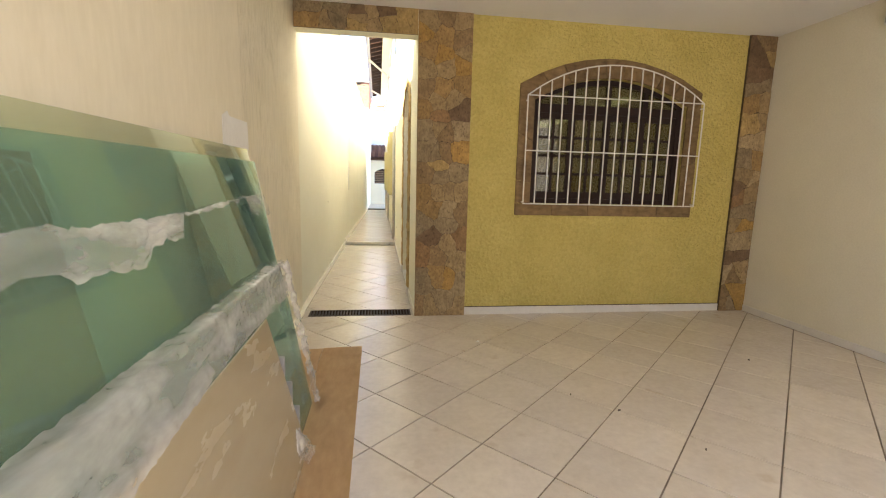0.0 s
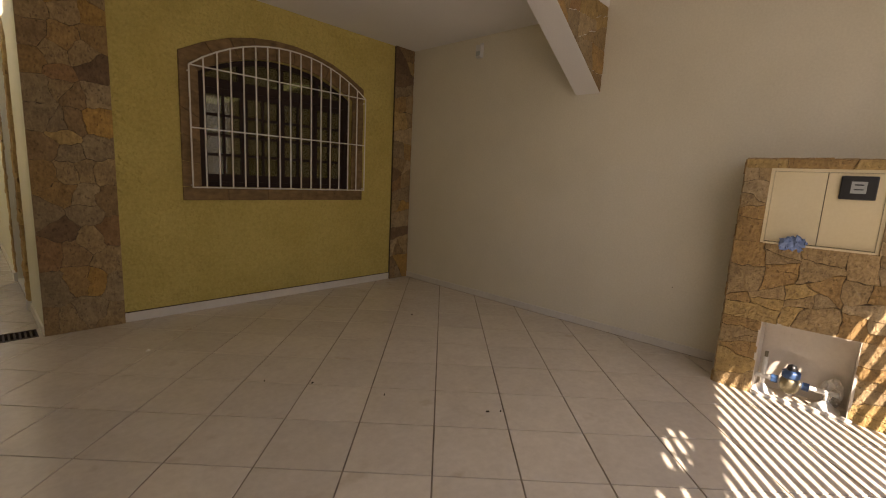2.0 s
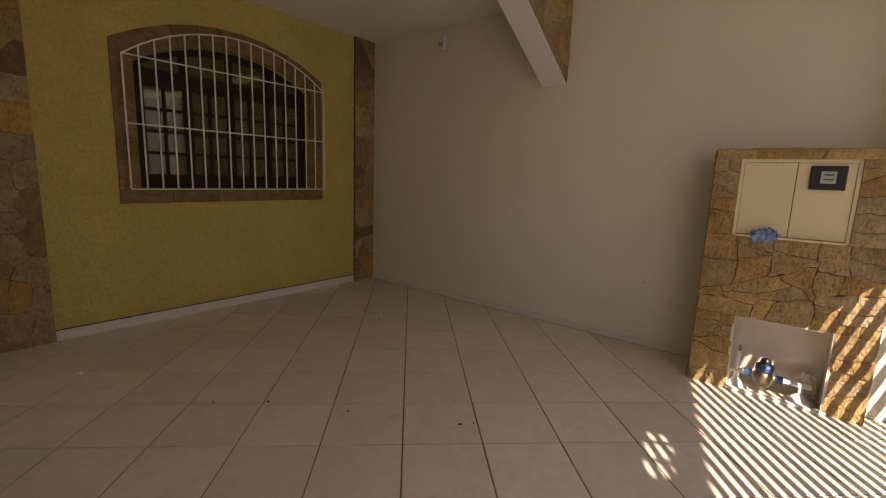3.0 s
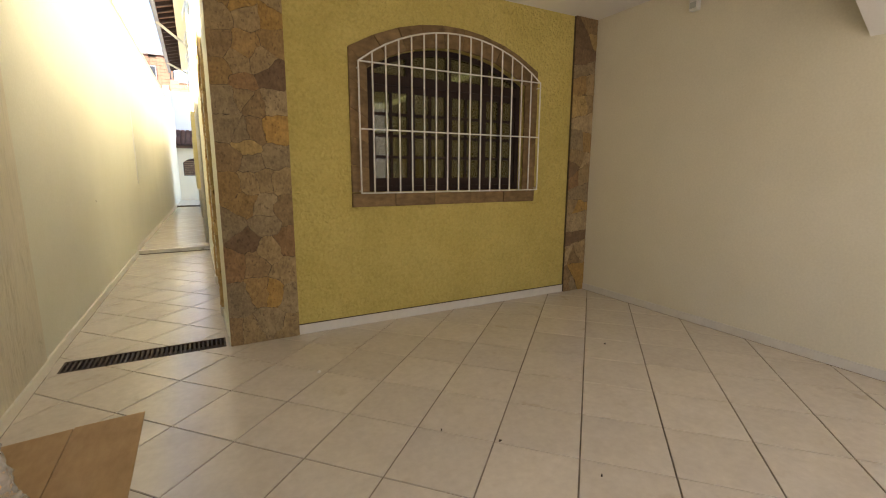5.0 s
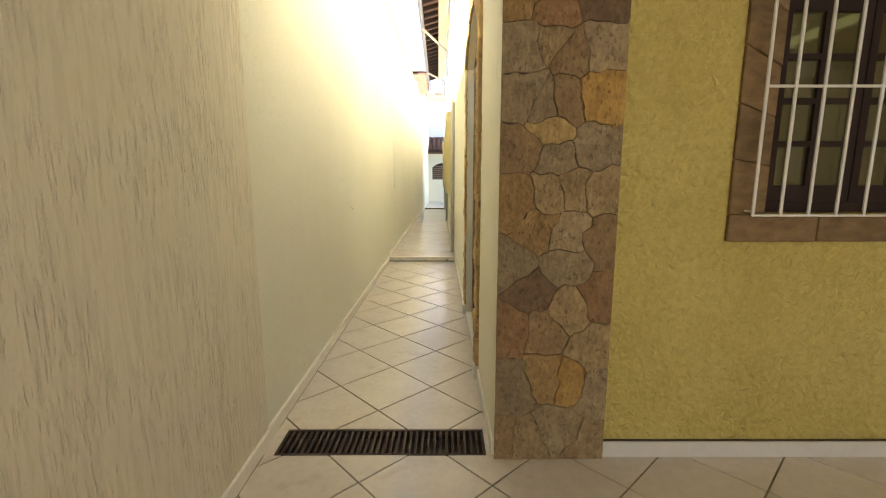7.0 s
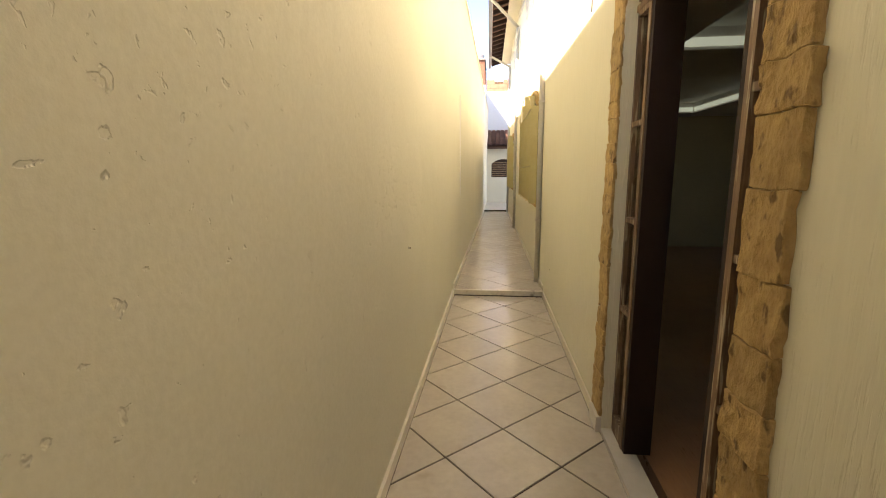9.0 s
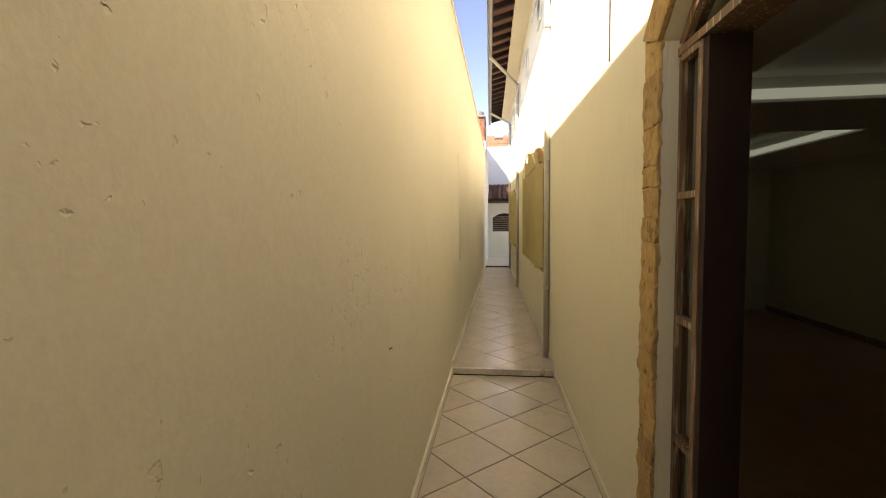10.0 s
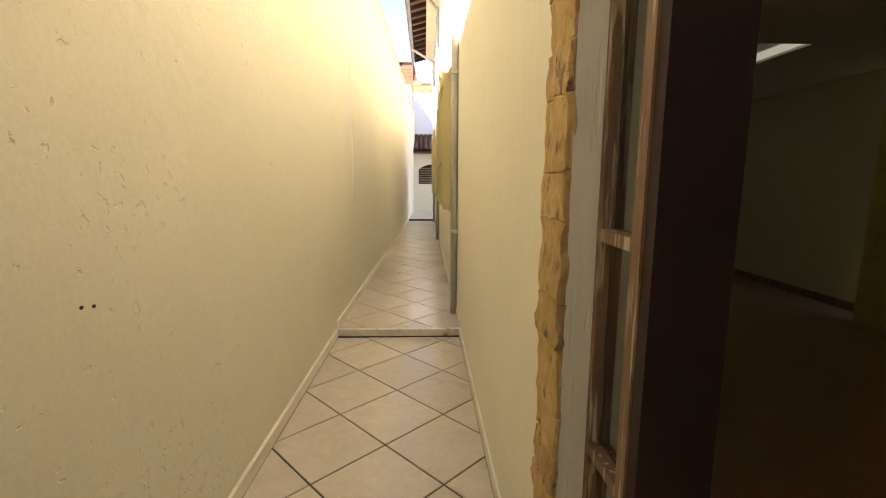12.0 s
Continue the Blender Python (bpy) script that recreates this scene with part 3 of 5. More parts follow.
# ---- rooms of the house ----
setting("room_floor", boxes((0.46, 5.50, -0.2, 4.75, 14.7, 0.0)), M["room_floor"], "dark red-brown plank floor of the living room", "floor")
setting("room_ceiling", boxes((0.46, 5.50, 2.74, 4.75, 14.7, 3.0)), M["ceiling"], "white living room ceiling", "ceiling")
for span in ((0.46, 5.50, 2.56, 4.6, 6.05, 2.74), (0.46, 9.37, 2.56, 4.6, 10.6, 2.74), (0.46, 13.95, 2.56, 4.6, 14.55, 2.74), (0.46, 6.05, 2.56, 1.1, 9.37, 2.74), (3.2, 6.05, 2.56, 4.6, 9.37, 2.74),
             (0.46, 10.6, 2.56, 1.1, 13.95, 2.74), (3.2, 10.6, 2.56, 4.6, 13.95, 2.74)):
    setting("room_ceiling_border", boxes(span), M["ceiling"], "lowered plaster border of the room ceiling", "ceiling")
setting("room_wall_back", boxes((0.46, 14.55, 0.0, 4.75, 14.7, 2.74)), M["room_wall"], "olive living room wall", "wall")
setting("room_wall_side", boxes((4.6, 10.97, 0.0, 4.75, 14.55, 2.56)), M["room_wall"], "olive living room wall", "wall")
setting("room_wall_near", boxes((4.29, 5.505, 0.0, 4.44, 10.97, 2.56)), M["yellow"], "yellow living room wall", "wall")
setting("room_baseboard", boxes((4.585, 10.97, 0.0, 4.6, 14.55, 0.09)), M["worn_wood"], "brown wooden skirting of the living room", "baseboard")
for y0, y1 in ((6.05, 9.37), (10.6, 13.95)):
    for span in ((1.102, y0 + 0.03, 2.585, 1.115, y1 - 0.03, 2.655), (3.185, y0 + 0.03, 2.585, 3.198, y1 - 0.03, 2.655), (1.13, y0 + 0.002, 2.585, 3.17, y0 + 0.015, 2.655), (1.13, y1 - 0.015, 2.585, 3.17, y1 - 0.002, 2.655)):
        tagged(part("cove_lamp", boxes(span), M["cove"]), "pale glowing cove light along the ceiling border", "lamp", "cove lights round the ceiling")
bm = boxes((0.34, 16.9, 0.0, 3.0, 17.0, 2.9), (0.34, 20.0, 0.0, 3.0, 20.1, 2.9), (2.9, 17.0, 0.0, 3.0, 20.0, 2.9), (0.34, 16.9, 2.9, 3.0, 20.1, 3.0), (0.34, 16.9, -0.1, 3.0, 20.1, 0.0))
setting("bedroom_shell", bm, M["room_wall"], "olive walls of a dark bedroom", "wall")

# ---- stone cladding ----
rng = random.Random(4)
pillar = setting("pillar_left", boxes((0.293, 5.318, 0.0, 0.837, 5.345, HIGH)), M["mortar"], "pillar clad in irregular ochre stones", "pillar")
PILLAR_STONES = ("0.37:2.19o 0.49:2.25t 0.51:2.12r 0.65:2.31t 0.73:2.19d 0.38:1.98g 0.51:2.02t 0.60:1.96b 0.73:1.99p 0.74:1.77O 0.40:1.78g 0.49:1.74g 0.57:1.75b 0.51:1.63y "
                 "0.38:1.54b 0.54:1.50g 0.73:1.55g 0.38:1.34o 0.51:1.36t 0.63:1.37t 0.76:1.36t 0.47:1.18o 0.61:1.16p 0.78:1.12b 0.36:1.01g 0.60:1.00g 0.45:0.88d 0.63:0.79t "
                 "0.78:0.85r 0.36:0.70r 0.51:0.70b 0.77:0.60t 0.39:0.39g 0.53:0.43o 0.65:0.41O 0.78:0.37p 0.60:0.17p 0.32:0.09b 0.44:0.09t 0.77:0.07t")
seeds = [(float(w.split(":")[0]), float(w.split(":")[1][:-1]), w[-1]) for w in PILLAR_STONES.split()]
for row in range(5):
    for u in (0.38, 0.57, 0.76):
        seeds.append((u + rng.uniform(-0.05, 0.05), 2.42 + 0.165 * row + rng.uniform(-0.04, 0.04), rng.choice("ootbbO")))
stones(pillar, [(0.287, 0.0), (0.84, 0.0), (0.84, HIGH), (0.287, HIGH)], lambda u, v, d: (u, 5.318 - d, v), 0.2, rng, CLADDING, 1.0, (0.004, 0.011), 0.003, "stone", seeds)
lintel_face = setting("lintel_facing", boxes((-0.915, 5.318, 2.90, 0.284, 5.333, HIGH)), M["mortar"], "irregular ochre stones over the passage opening", "stone cladding")
stones(lintel_face, [(-0.915, 2.90), (0.284, 2.90), (0.284, HIGH), (-0.915, HIGH)], lambda u, v, d: (u, 5.318 - d, v), 0.22, rng, CLADDING, 0.7, (0.004, 0.011), 0.003)
pillar = setting("pillar_right", boxes((3.96, 5.318, 0.0, RIGHT, 5.345, HIGH)), M["mortar"], "narrow pillar clad in irregular ochre stones", "pillar")
stones(pillar, [(3.96, 0.0), (RIGHT - 0.002, 0.0), (RIGHT - 0.002, HIGH), (3.96, HIGH)], lambda u, v, d: (u, 5.318 - d, v), 0.21, rng, CLADDING, 1.15, (0.004, 0.011), 0.003)
stones(bracket, [(RIGHT - 0.002, 2.37), (RIGHT - 0.002, HIGH), (2.985, HIGH)], lambda u, v, d: (u, 2.61 - d, v), 0.22, rng, CLADDING, 0.9, (0.004, 0.011), 0.003)


def ring_stones(parent, at, outer, inner, count, material, rng, depth=(0.02, 0.03), name="stone"):
    """Stones between two lines of equal length, cut across."""
    for k in range(count):
        a, b = k / count + (0.0012 if k else 0), (k + 1) / count - (0.0012 if k < count - 1 else 0)
        quad = []
        for line, order in ((outer, (a, b)), (inner, (b, a))):
            for s in order:
                f = s * (len(line) - 1)
                i = min(int(f), len(line) - 2)
                quad.append((line[i][0] + (line[i + 1][0] - line[i][0]) * (f - i), line[i][1] + (line[i + 1][1] - line[i][1]) * (f - i)))
        d = rng.uniform(*depth)
        bm = prism(quad, at, -0.002, d)
        bmesh.ops.bevel(bm, geom=[e for e in bm.edges], offset=0.004, segments=1, affect="EDGES")
        part(name, bm, material, parent)


# ---- front window ----
def frame_quads(parent, at, hole, width, sill_drop, material, rng, sides, depth, grow=0.0):
    u0, u1, sill, spring, crown = hole
    outer = arch(u0 - width, u1 + width, spring + width * 0.95, crown + width * 1.2)
    inner = arch(u0, u1, spring, crown)
    ring_stones(parent, at, outer, inner, 9, material, rng, depth)
    for uo, ui, end in ((u0 - width, u0, 0), (u1 + width, u1, -1)):
        ring_stones(parent, at, [(uo, sill + 0.002), (uo, outer[end][1])], [(ui, sill + 0.002), (ui, spring)], sides, material, rng, depth)
    ring_stones(parent, at, [(u0 - width, sill - sill_drop), (u1 + width, sill - sill_drop)], [(u0 - width, sill - 0.002), (u1 + width, sill - 0.002)], 5, material, rng, depth)


window = thing("window_surround", (2.41, FACE, 1.12), "brown sandstone surround of an arched window", "window frame")
first = set(bpy.data.objects)
frame_quads(None, out_front, WINDOW, 0.165, 0.13, M["frame_stone"], rng, 5, (0.018, 0.026))
for ob in [o for o in bpy.data.objects if o not in first]:
    under(window, ob)


def mullioned(name, at, hole, leaves, rows, material, pane, label):
    """A wooden arched window with leaves of small panes."""
    u0, u1, sill, spring, crown = hole
    u0, u1, sill, crown = u0 + 0.003, u1 - 0.003, sill + 0.003, crown - 0.004
    top = arch(u0, u1, spring, crown)
    inside = arch(u0 + 0.055, u1 - 0.055, spring, crown - 0.055)
    bar = spring - 0.02
    w = thing(name, at((u0 + u1) / 2, sill, 0.1), label, "window")

    def wood(kind, points, d0, d1, mat=material, label=""):
        return under(w, part(kind, prism(points, at, d0, d1), mat, None, label))

    wood("frame", [(u0, sill), (u0 + 0.055, sill), (u0 + 0.055, spring), (u0, spring)], 0.07, 0.14)
    wood("frame", [(u1 - 0.055, sill), (u1, sill), (u1, spring), (u1 - 0.055, spring)], 0.07, 0.14)
    wood("frame", [(u0 + 0.055, sill), (u1 - 0.055, sill), (u1 - 0.055, sill + 0.05), (u0 + 0.055, sill + 0.05)], 0.07, 0.14)
    for (p, q), (r, s) in zip(zip(top, top[1:]), zip(inside, inside[1:])):
        wood("frame", [p, q, s, r], 0.07, 0.14)
    wood("transom", [(u0 + 0.055, bar - 0.09), (u1 - 0.055, bar - 0.09), (u1 - 0.055, bar), (u0 + 0.055, bar)], 0.065, 0.145)
    light = [p for p in inside if p[1] > bar]
    under(w, part("pane", prism([(light[0][0], bar), *light, (light[-1][0], bar)], at, 0.10, 0.106), pane)).visible_shadow = False
    for k in (0.25, 0.5, 0.75):
        u = u0 + (u1 - u0) * k
        high = crown - 0.06 - 0.26 * abs(k - 0.5) ** 2 * 4 * (crown - spring)
        wood("mullion", [(u - 0.025, bar), (u + 0.025, bar), (u + 0.025, high), (u - 0.025, high)], 0.075, 0.135)
    step = (u1 - u0 - 0.11) / leaves
    for k in range(leaves):
        a, b = u0 + 0.055 + k * step + 0.002, u0 + 0.055 + (k + 1) * step - 0.002
        lo, hi = sill + 0.052, bar - 0.092
        stile = 0.036
        bm = bmesh.new()
        leaf = under(w, part("leaf", prism([(a, lo), (a + stile, lo), (a + stile, hi), (a, hi)], at, 0.08, 0.125), material))
        pieces = [(b - stile, lo, b, hi), (a + stile, lo, b - stile, lo + 0.075), (a + stile, hi - 0.06, b - stile, hi)]
        mid = (a + b) / 2
        pieces.append((mid - 0.011, lo + 0.075, mid + 0.011, hi - 0.06))
        for r in range(1, rows):
            v = lo + 0.075 + (hi - lo - 0.135) * r / rows
            pieces += [(a + stile, v - 0.013, mid - 0.011, v + 0.013), (mid + 0.011, v - 0.013, b - stile, v + 0.013)]
        bm.free()
        for p in pieces:
            rail = part("rail", prism([(p[0], p[1]), (p[2], p[1]), (p[2], p[3]), (p[0], p[3])], at, 0.083, 0.122), material)
            under(leaf, rail)
        for c0, c1 in ((a + stile, mid - 0.011), (mid + 0.011, b - stile)):
            for r in range(rows):
                v0 = lo + 0.075 + (hi - lo - 0.135) * r / rows
                v1 = lo + 0.075 + (hi - lo - 0.135) * (r + 1) / rows
                glass = under(leaf, part("pane", prism([(c0, v0), (c1, v0), (c1, v1), (c0, v1)], at, 0.10, 0.105), pane))
                glass.visible_shadow = False
    return w


mullioned("front_window", front, WINDOW, 4, 4, M["wood"], M["pale_pane"], "dark brown wooden arched window with small dusty panes")


def grille(name, at, hole, count, label, material, rise, grow, back, deep=0.0):
    """A flat steel grille with an arched top."""
    u0, u1, low, spring, crown = hole
    g = thing(name, at((u0 + u1) / 2, low, grow), label, "window grille")

    def bar(kind, p, q, r, sides=6):
        under(g, part(kind, rod(bmesh.new(), at(*p, grow), at(*q, grow), r, sides), material))

    for v in rise:
        bar("crossbar", (u0, v), (u1, v), 0.0065)
    top = arch(u0, u1, spring, crown, 16)
    bm, rings = bmesh.new(), []
    for i, p in enumerate(top):
        a, b = top[max(0, i - 1)], top[min(len(top) - 1, i + 1)]
        k = math.dist(a, b)
        n = (-(b[1] - a[1]) / k, (b[0] - a[0]) / k)
        rings.append([bm.verts.new(at(p[0] + n[0] * 0.0075 * math.cos(t), p[1] + n[1] * 0.0075 * math.cos(t), grow + 0.0075 * math.sin(t))) for t in (math.pi * j / 3 for j in range(6))])
    for a, b in zip(rings, rings[1:]):
        for j in range(6):
            bm.faces.new((a[j], a[(j + 1) % 6], b[(j + 1) % 6], b[j]))
    bmesh.ops.recalc_face_normals(bm, faces=bm.faces)
    under(g, part("arch_bar", bm, material))
    for k in range(count):
        u = u0 + (u1 - u0) * k / (count - 1)
        f = k / (count - 1) * (len(top) - 1)
        i = min(int(f), len(top) - 2)
        v = top[i][1] + (top[i + 1][1] - top[i][1]) * (f - i)
        if deep:
            under(g, part("plate", prism([(u - 0.006, low), (u + 0.006, low), (u + 0.006, v), (u - 0.006, v)], at, grow - deep, grow), material))
        else:
            bar("bar", (u, low), (u, v), 0.0075)
    for u in (u0, u1):
        for v in (low + 0.02, spring - 0.05):
            bm = rod(bmesh.new(), at(u, v, grow), at(u, v, back), 0.006, 6)
            under(g, part("anchor", bm, material))
    return g


grille("window_grille", out_front, (1.435, 3.445, 1.245, 2.375, 2.72), 17, "white painted steel grille over the arched window", M["grille"], (1.248, 1.81, 2.375), 0.075, 0.02)

# ---- house door in the passage ----
def out_side(u, v, d):
    return side(u, v, -d)


door_frame = thing("door_surround", side(7.05, 0, 0), "ochre split-stone surround of an arched doorway", "door frame")
first = set(bpy.data.objects)
rng = random.Random(11)
outer = arch(DOOR[0] - 0.18, DOOR[1] + 0.18, DOOR[3] + 0.07, DOOR[4] + 0.17)
ring_stones(None, out_side, outer, arch(DOOR[0], DOOR[1], DOOR[3], DOOR[4]), 9, M["door_stone"], rng, (0.015, 0.028))
for uo, ui, end in ((DOOR[0] - 0.18, DOOR[0], 0), (DOOR[1] + 0.18, DOOR[1], -1)):
    v, tops = 0.10, outer[end][1]
    while v < tops - 0.05:
        h = min(rng.uniform(0.08, 0.22), tops - v)
        if tops - v - h < 0.08:
            h = tops - v
        vi = v + h if v + h < DOOR[3] else DOOR[3]
        jut = rng.uniform(-0.012, 0.012)
        if v < DOOR[3]:
            bm = prism([(uo + jut, v + 0.001), (ui, v + 0.001), (ui, vi - 0.001), (uo + jut, v + h - 0.001)], out_side, -0.002, rng.uniform(0.010, 0.018) + (0.012 if end == 0 else 0.0))
            bmesh.ops.bevel(bm, geom=list(bm.edges), offset=0.003, segments=1, affect="EDGES")
            bmesh.ops.subdivide_edges(bm, edges=list(bm.edges), cuts=5, use_grid_fill=True)
            for vert in bm.verts:
                vert.co += Vector(noise.noise_vector(vert.co * 16)) * 0.009 + Vector(noise.noise_vector(vert.co * 55)) * 0.005
            part("stone", bm, M["door_stone"])
        v += h
    bm = prism([(uo - 0.005, 0.0), (ui, 0.0), (ui, 0.098), (uo - 0.005, 0.098)], out_side, -0.002, 0.03)
    part("plinth", bm, M["skirting"])
for ob in [o for o in bpy.data.objects if o not in first]:
    under(door_frame, ob)

joinery = thing("door_with_sidelights", side(7.05, 0, 0.1), "worn dark wooden door frame with glazed sidelights, standing open", "door")


def joint(kind, u0, v0, u1, v1, d0, d1, mat, label=""):
    return under(joinery, part(kind, prism([(u0, v0), (u1, v0), (u1, v1), (u0, v1)], side, d0, d1), mat, None, label))


joint("threshold", 6.405, 0.0, 7.695, 0.03, 0.0, 0.13, M["skirting"], "worn pale stone threshold")
for inner, sign in ((7.695, -1), (6.405, 1)):
    def span(a, b):
        return (inner + sign * a, inner + sign * b) if sign > 0 else (inner + sign * b, inner + sign * a)
    for a, b, d0, d1, mat in ((0.0, 0.022, 0.062, 0.115, "worn_wood"), (0.18, 0.215, 0.055, 0.115, "worn_wood"), (0.216, 0.25, 0.06, 0.20, "wood")):
        joint("post", span(a, b)[0], 0.036, span(a, b)[1], 2.34, d0, d1, M[mat])
    rows = (0.036, 0.80, 1.30, 1.80, 2.34)
    for k, v in enumerate(rows):
        joint("rail", span(0.023, 0.179)[0], v if k == 0 else v - 0.014, span(0.023, 0.179)[1], v + 0.10 if k == 0 else v + 0.012, 0.058, 0.11, M["worn_wood"])
    for v0, v1 in zip(rows, rows[1:]):
        lo = v0 + (0.10 if v0 < 0.1 else 0.012)
        pane = joint("pane", span(0.023, 0.179)[0], lo, span(0.023, 0.179)[1], v1 - 0.014, 0.086, 0.091, M["pane"])
        pane.visible_shadow = False
joint("transom", 6.405, 2.353, 7.695, 2.385, 0.055, 0.215, M["worn_wood"])
fan = arch(6.405, 7.695, 2.405, 2.715)
fan_in = arch(6.45, 7.65, 2.39, 2.65)
for (p, q), (r, s) in zip(zip(fan, fan[1:]), zip(fan_in, fan_in[1:])):
    under(joinery, part("fanlight_frame", prism([p, q, s, r], side, 0.06, 0.12), M["worn_wood"]))
under(joinery, part("fanlight", prism([(6.45, 2.386), *fan_in, (7.65, 2.386)], side, 0.086, 0.091), M["pane"]))

# ---- windows along the passage ----
for k, hole in enumerate(HOUSE_WINDOWS):
    surround = thing("passage_window_surround", side((hole[0] + hole[1]) / 2, hole[2], 0), "rough stone surround of an arched passage window", "window frame", "surrounds of the passage windows")
    first = set(bpy.data.objects)
    frame_quads(None, out_side, hole, 0.12, 0.09, M["door_stone"], rng, 4, (0.018, 0.03))
    for ob in [o for o in bpy.data.objects if o not in first]:
        under(surround, ob)
    mullioned("passage_window", side, hole, 4, 3, M["wood"], M["pane"], "dark wooden arched window beside the passage")
    grille("passage_window_grille", out_side, (hole[0] - 0.06, hole[1] + 0.06, hole[2] - 0.03, hole[3] + 0.06, hole[4] + 0.08), 5, "yellow painted steel grille standing off the wall", M["yellow_grille"], (hole[2], hole[2] + 0.48, hole[3] + 0.02), 0.13, 0.02, 0.10)

# ---- drain ----
drain = thing("drain_grate", (-0.3, 5.465, -0.02), "dark iron drain grate set in the floor", "drain grate")
for span in ((-0.85, 5.35, -0.05, 0.25, 5.365, -0.001), (-0.85, 5.565, -0.05, 0.25, 5.58, -0.001)):
    under(drain, part("side_bar", boxes(span, bevel=0.002), M["drain"]))
for x in np.linspace(-0.845, 0.245, 34).tolist():
    under(drain, part("slat", boxes((x - 0.007, 5.366, -0.03, x + 0.007, 5.564, -0.003)), M["drain"]))
setting("drain_end", boxes((-0.96, 5.345, -0.06, -0.852, 5.585, -0.001)), M["tile"], "cut cream tile at the end of the drain", "floor")
setting("drain_end", boxes((0.252, 5.345, -0.06, 0.34, 5.585, -0.001)), M["tile"], "cut cream tile at the end of the drain", "floor")

# ---- meter cabinet ----
CX, CY0, CY1, CZ = 3.835, 0.235, 1.225, 1.705
DY0, DY1, DZ0, DZ1 = 0.455, 1.072, 1.12, 1.645
NY0, NY1, NZ1 = 0.445, 0.98, 0.55
cabinet = thing("meter_cabinet", (4.06, 0.75, 0.0), "stone-clad meter cabinet standing against the cream wall", "cabinet")


def cab(name, bm, mat, label="", parent=None):
    return under(cabinet, part(name, bm, mat, None, label))


for span in ((CX, CY0, 0, RIGHT, NY0, NZ1), (CX, NY1, 0, RIGHT, CY1, NZ1), (4.071, NY0, 0, RIGHT, NY1, NZ1), (CX, CY0, NZ1, RIGHT, CY1, DZ0), (CX, CY0, DZ0, RIGHT, DY0, DZ1),
             (CX, DY1, DZ0, RIGHT, CY1, DZ1), (4.05, DY0, DZ0, RIGHT, DY1, DZ1), (CX, CY0, DZ1, RIGHT, CY1, CZ)):
    cab("masonry_block", boxes(span), M["mortar"])
rng = random.Random(8)


def cab_face(u, v, d):
    return (CX - d, u, v)


first = set(bpy.data.objects)
holder = new("holder")
for outline in ([(CY0, 0), (NY0, 0), (NY0, NZ1), (CY0, NZ1)], [(NY1, 0), (CY1, 0), (CY1, NZ1), (NY1, NZ1)], [(CY0, NZ1), (CY1, NZ1), (CY1, DZ0), (CY0, DZ0)],
                [(CY0, DZ0), (DY0, DZ0), (DY0, DZ1), (CY0, DZ1)], [(DY1, DZ0), (CY1, DZ0), (CY1, DZ1), (DY1, DZ1)], [(CY0, DZ1), (CY1, DZ1), (CY1, CZ), (CY0, CZ)]):
    stones(holder, outline, cab_face, 0.20, rng, CABINET_HUES, 0.72, (0.008, 0.022), 0.0025)
stones(holder, [(CX, 0), (RIGHT, 0), (RIGHT, CZ), (CX, CZ)], lambda u, v, d: (u, CY1 + d, v), 0.20, rng, CABINET_HUES, 0.8, (0.008, 0.018), 0.0025)
stones(holder, [(CX, CY0), (RIGHT, CY0), (RIGHT, CY1), (CX, CY1)], lambda u, v, d: (u, v, CZ + d), 0.2, rng, CABINET_HUES, 0.8, (0.008, 0.014), 0.0025)
for ob in [o for o in bpy.data.objects if o not in first and o is not holder]:
    under(cabinet, ob)
bpy.data.objects.remove(holder)
split = 0.765
cab("box_frame", boxes((CX - 0.004, DY0, DZ0, CX + 0.03, DY0 + 0.02, DZ1), (CX - 0.004, DY1 - 0.02, DZ0, CX + 0.03, DY1, DZ1), (CX - 0.004, DY0 + 0.02, DZ1 - 0.02, CX + 0.03, DY1 - 0.02, DZ1), (CX - 0.03, DY0 + 0.02, DZ0, CX + 0.03, DY1 - 0.02, DZ0 + 0.012)), M["metal_door"])
left_door = cab("door", boxes((CX + 0.004, split + 0.002, DZ0 + 0.016, CX + 0.02, DY1 - 0.022, DZ1 - 0.022), bevel=0.002), M["metal_door"])
right_door = cab("door", boxes((CX + 0.004, DY0 + 0.022, DZ0 + 0.016, CX + 0.02, split - 0.002, DZ1 - 0.022), bevel=0.002), M["metal_door"])
bez = cab("meter_window", boxes((CX - 0.014, 0.52, 1.455, CX + 0.003, 0.698, 1.605), bevel=0.008), M["black"], "black framed meter window")
cab("meter_display", boxes((CX - 0.018, 0.57, 1.495, CX - 0.0142, 0.645, 1.57)), M["grey"], "grey meter display")
cab("print_bar", boxes((CX - 0.0205, 0.585, 1.545, CX - 0.0182, 0.63, 1.553)), M["black"])
cab("print_bar", boxes((CX - 0.0205, 0.585, 1.516, CX - 0.0182, 0.63, 1.523)), M["black"])
under(right_door, bez)
for span in ((4.06, NY0, 0.0, 4.07, NY1, NZ1), (CX - 0.012, NY0 - 0.012, 0.0, 4.06, NY0 + 0.004, NZ1), (CX - 0.012, NY1 - 0.004, 0.0, 4.06, NY1 + 0.012, NZ1), (CX - 0.012, NY0 + 0.004, NZ1 - 0.006, 4.06, NY1 - 0.004, NZ1 + 0.008)):
    cab("niche_lining", boxes(span), M["niche_tile"], "pale tiled lining of the niche")
cab("niche_sill", boxes((CX - 0.03, NY0 - 0.03, 0.001, CX + 0.01, NY1, 0.02), bevel=0.003), M["skirting"])

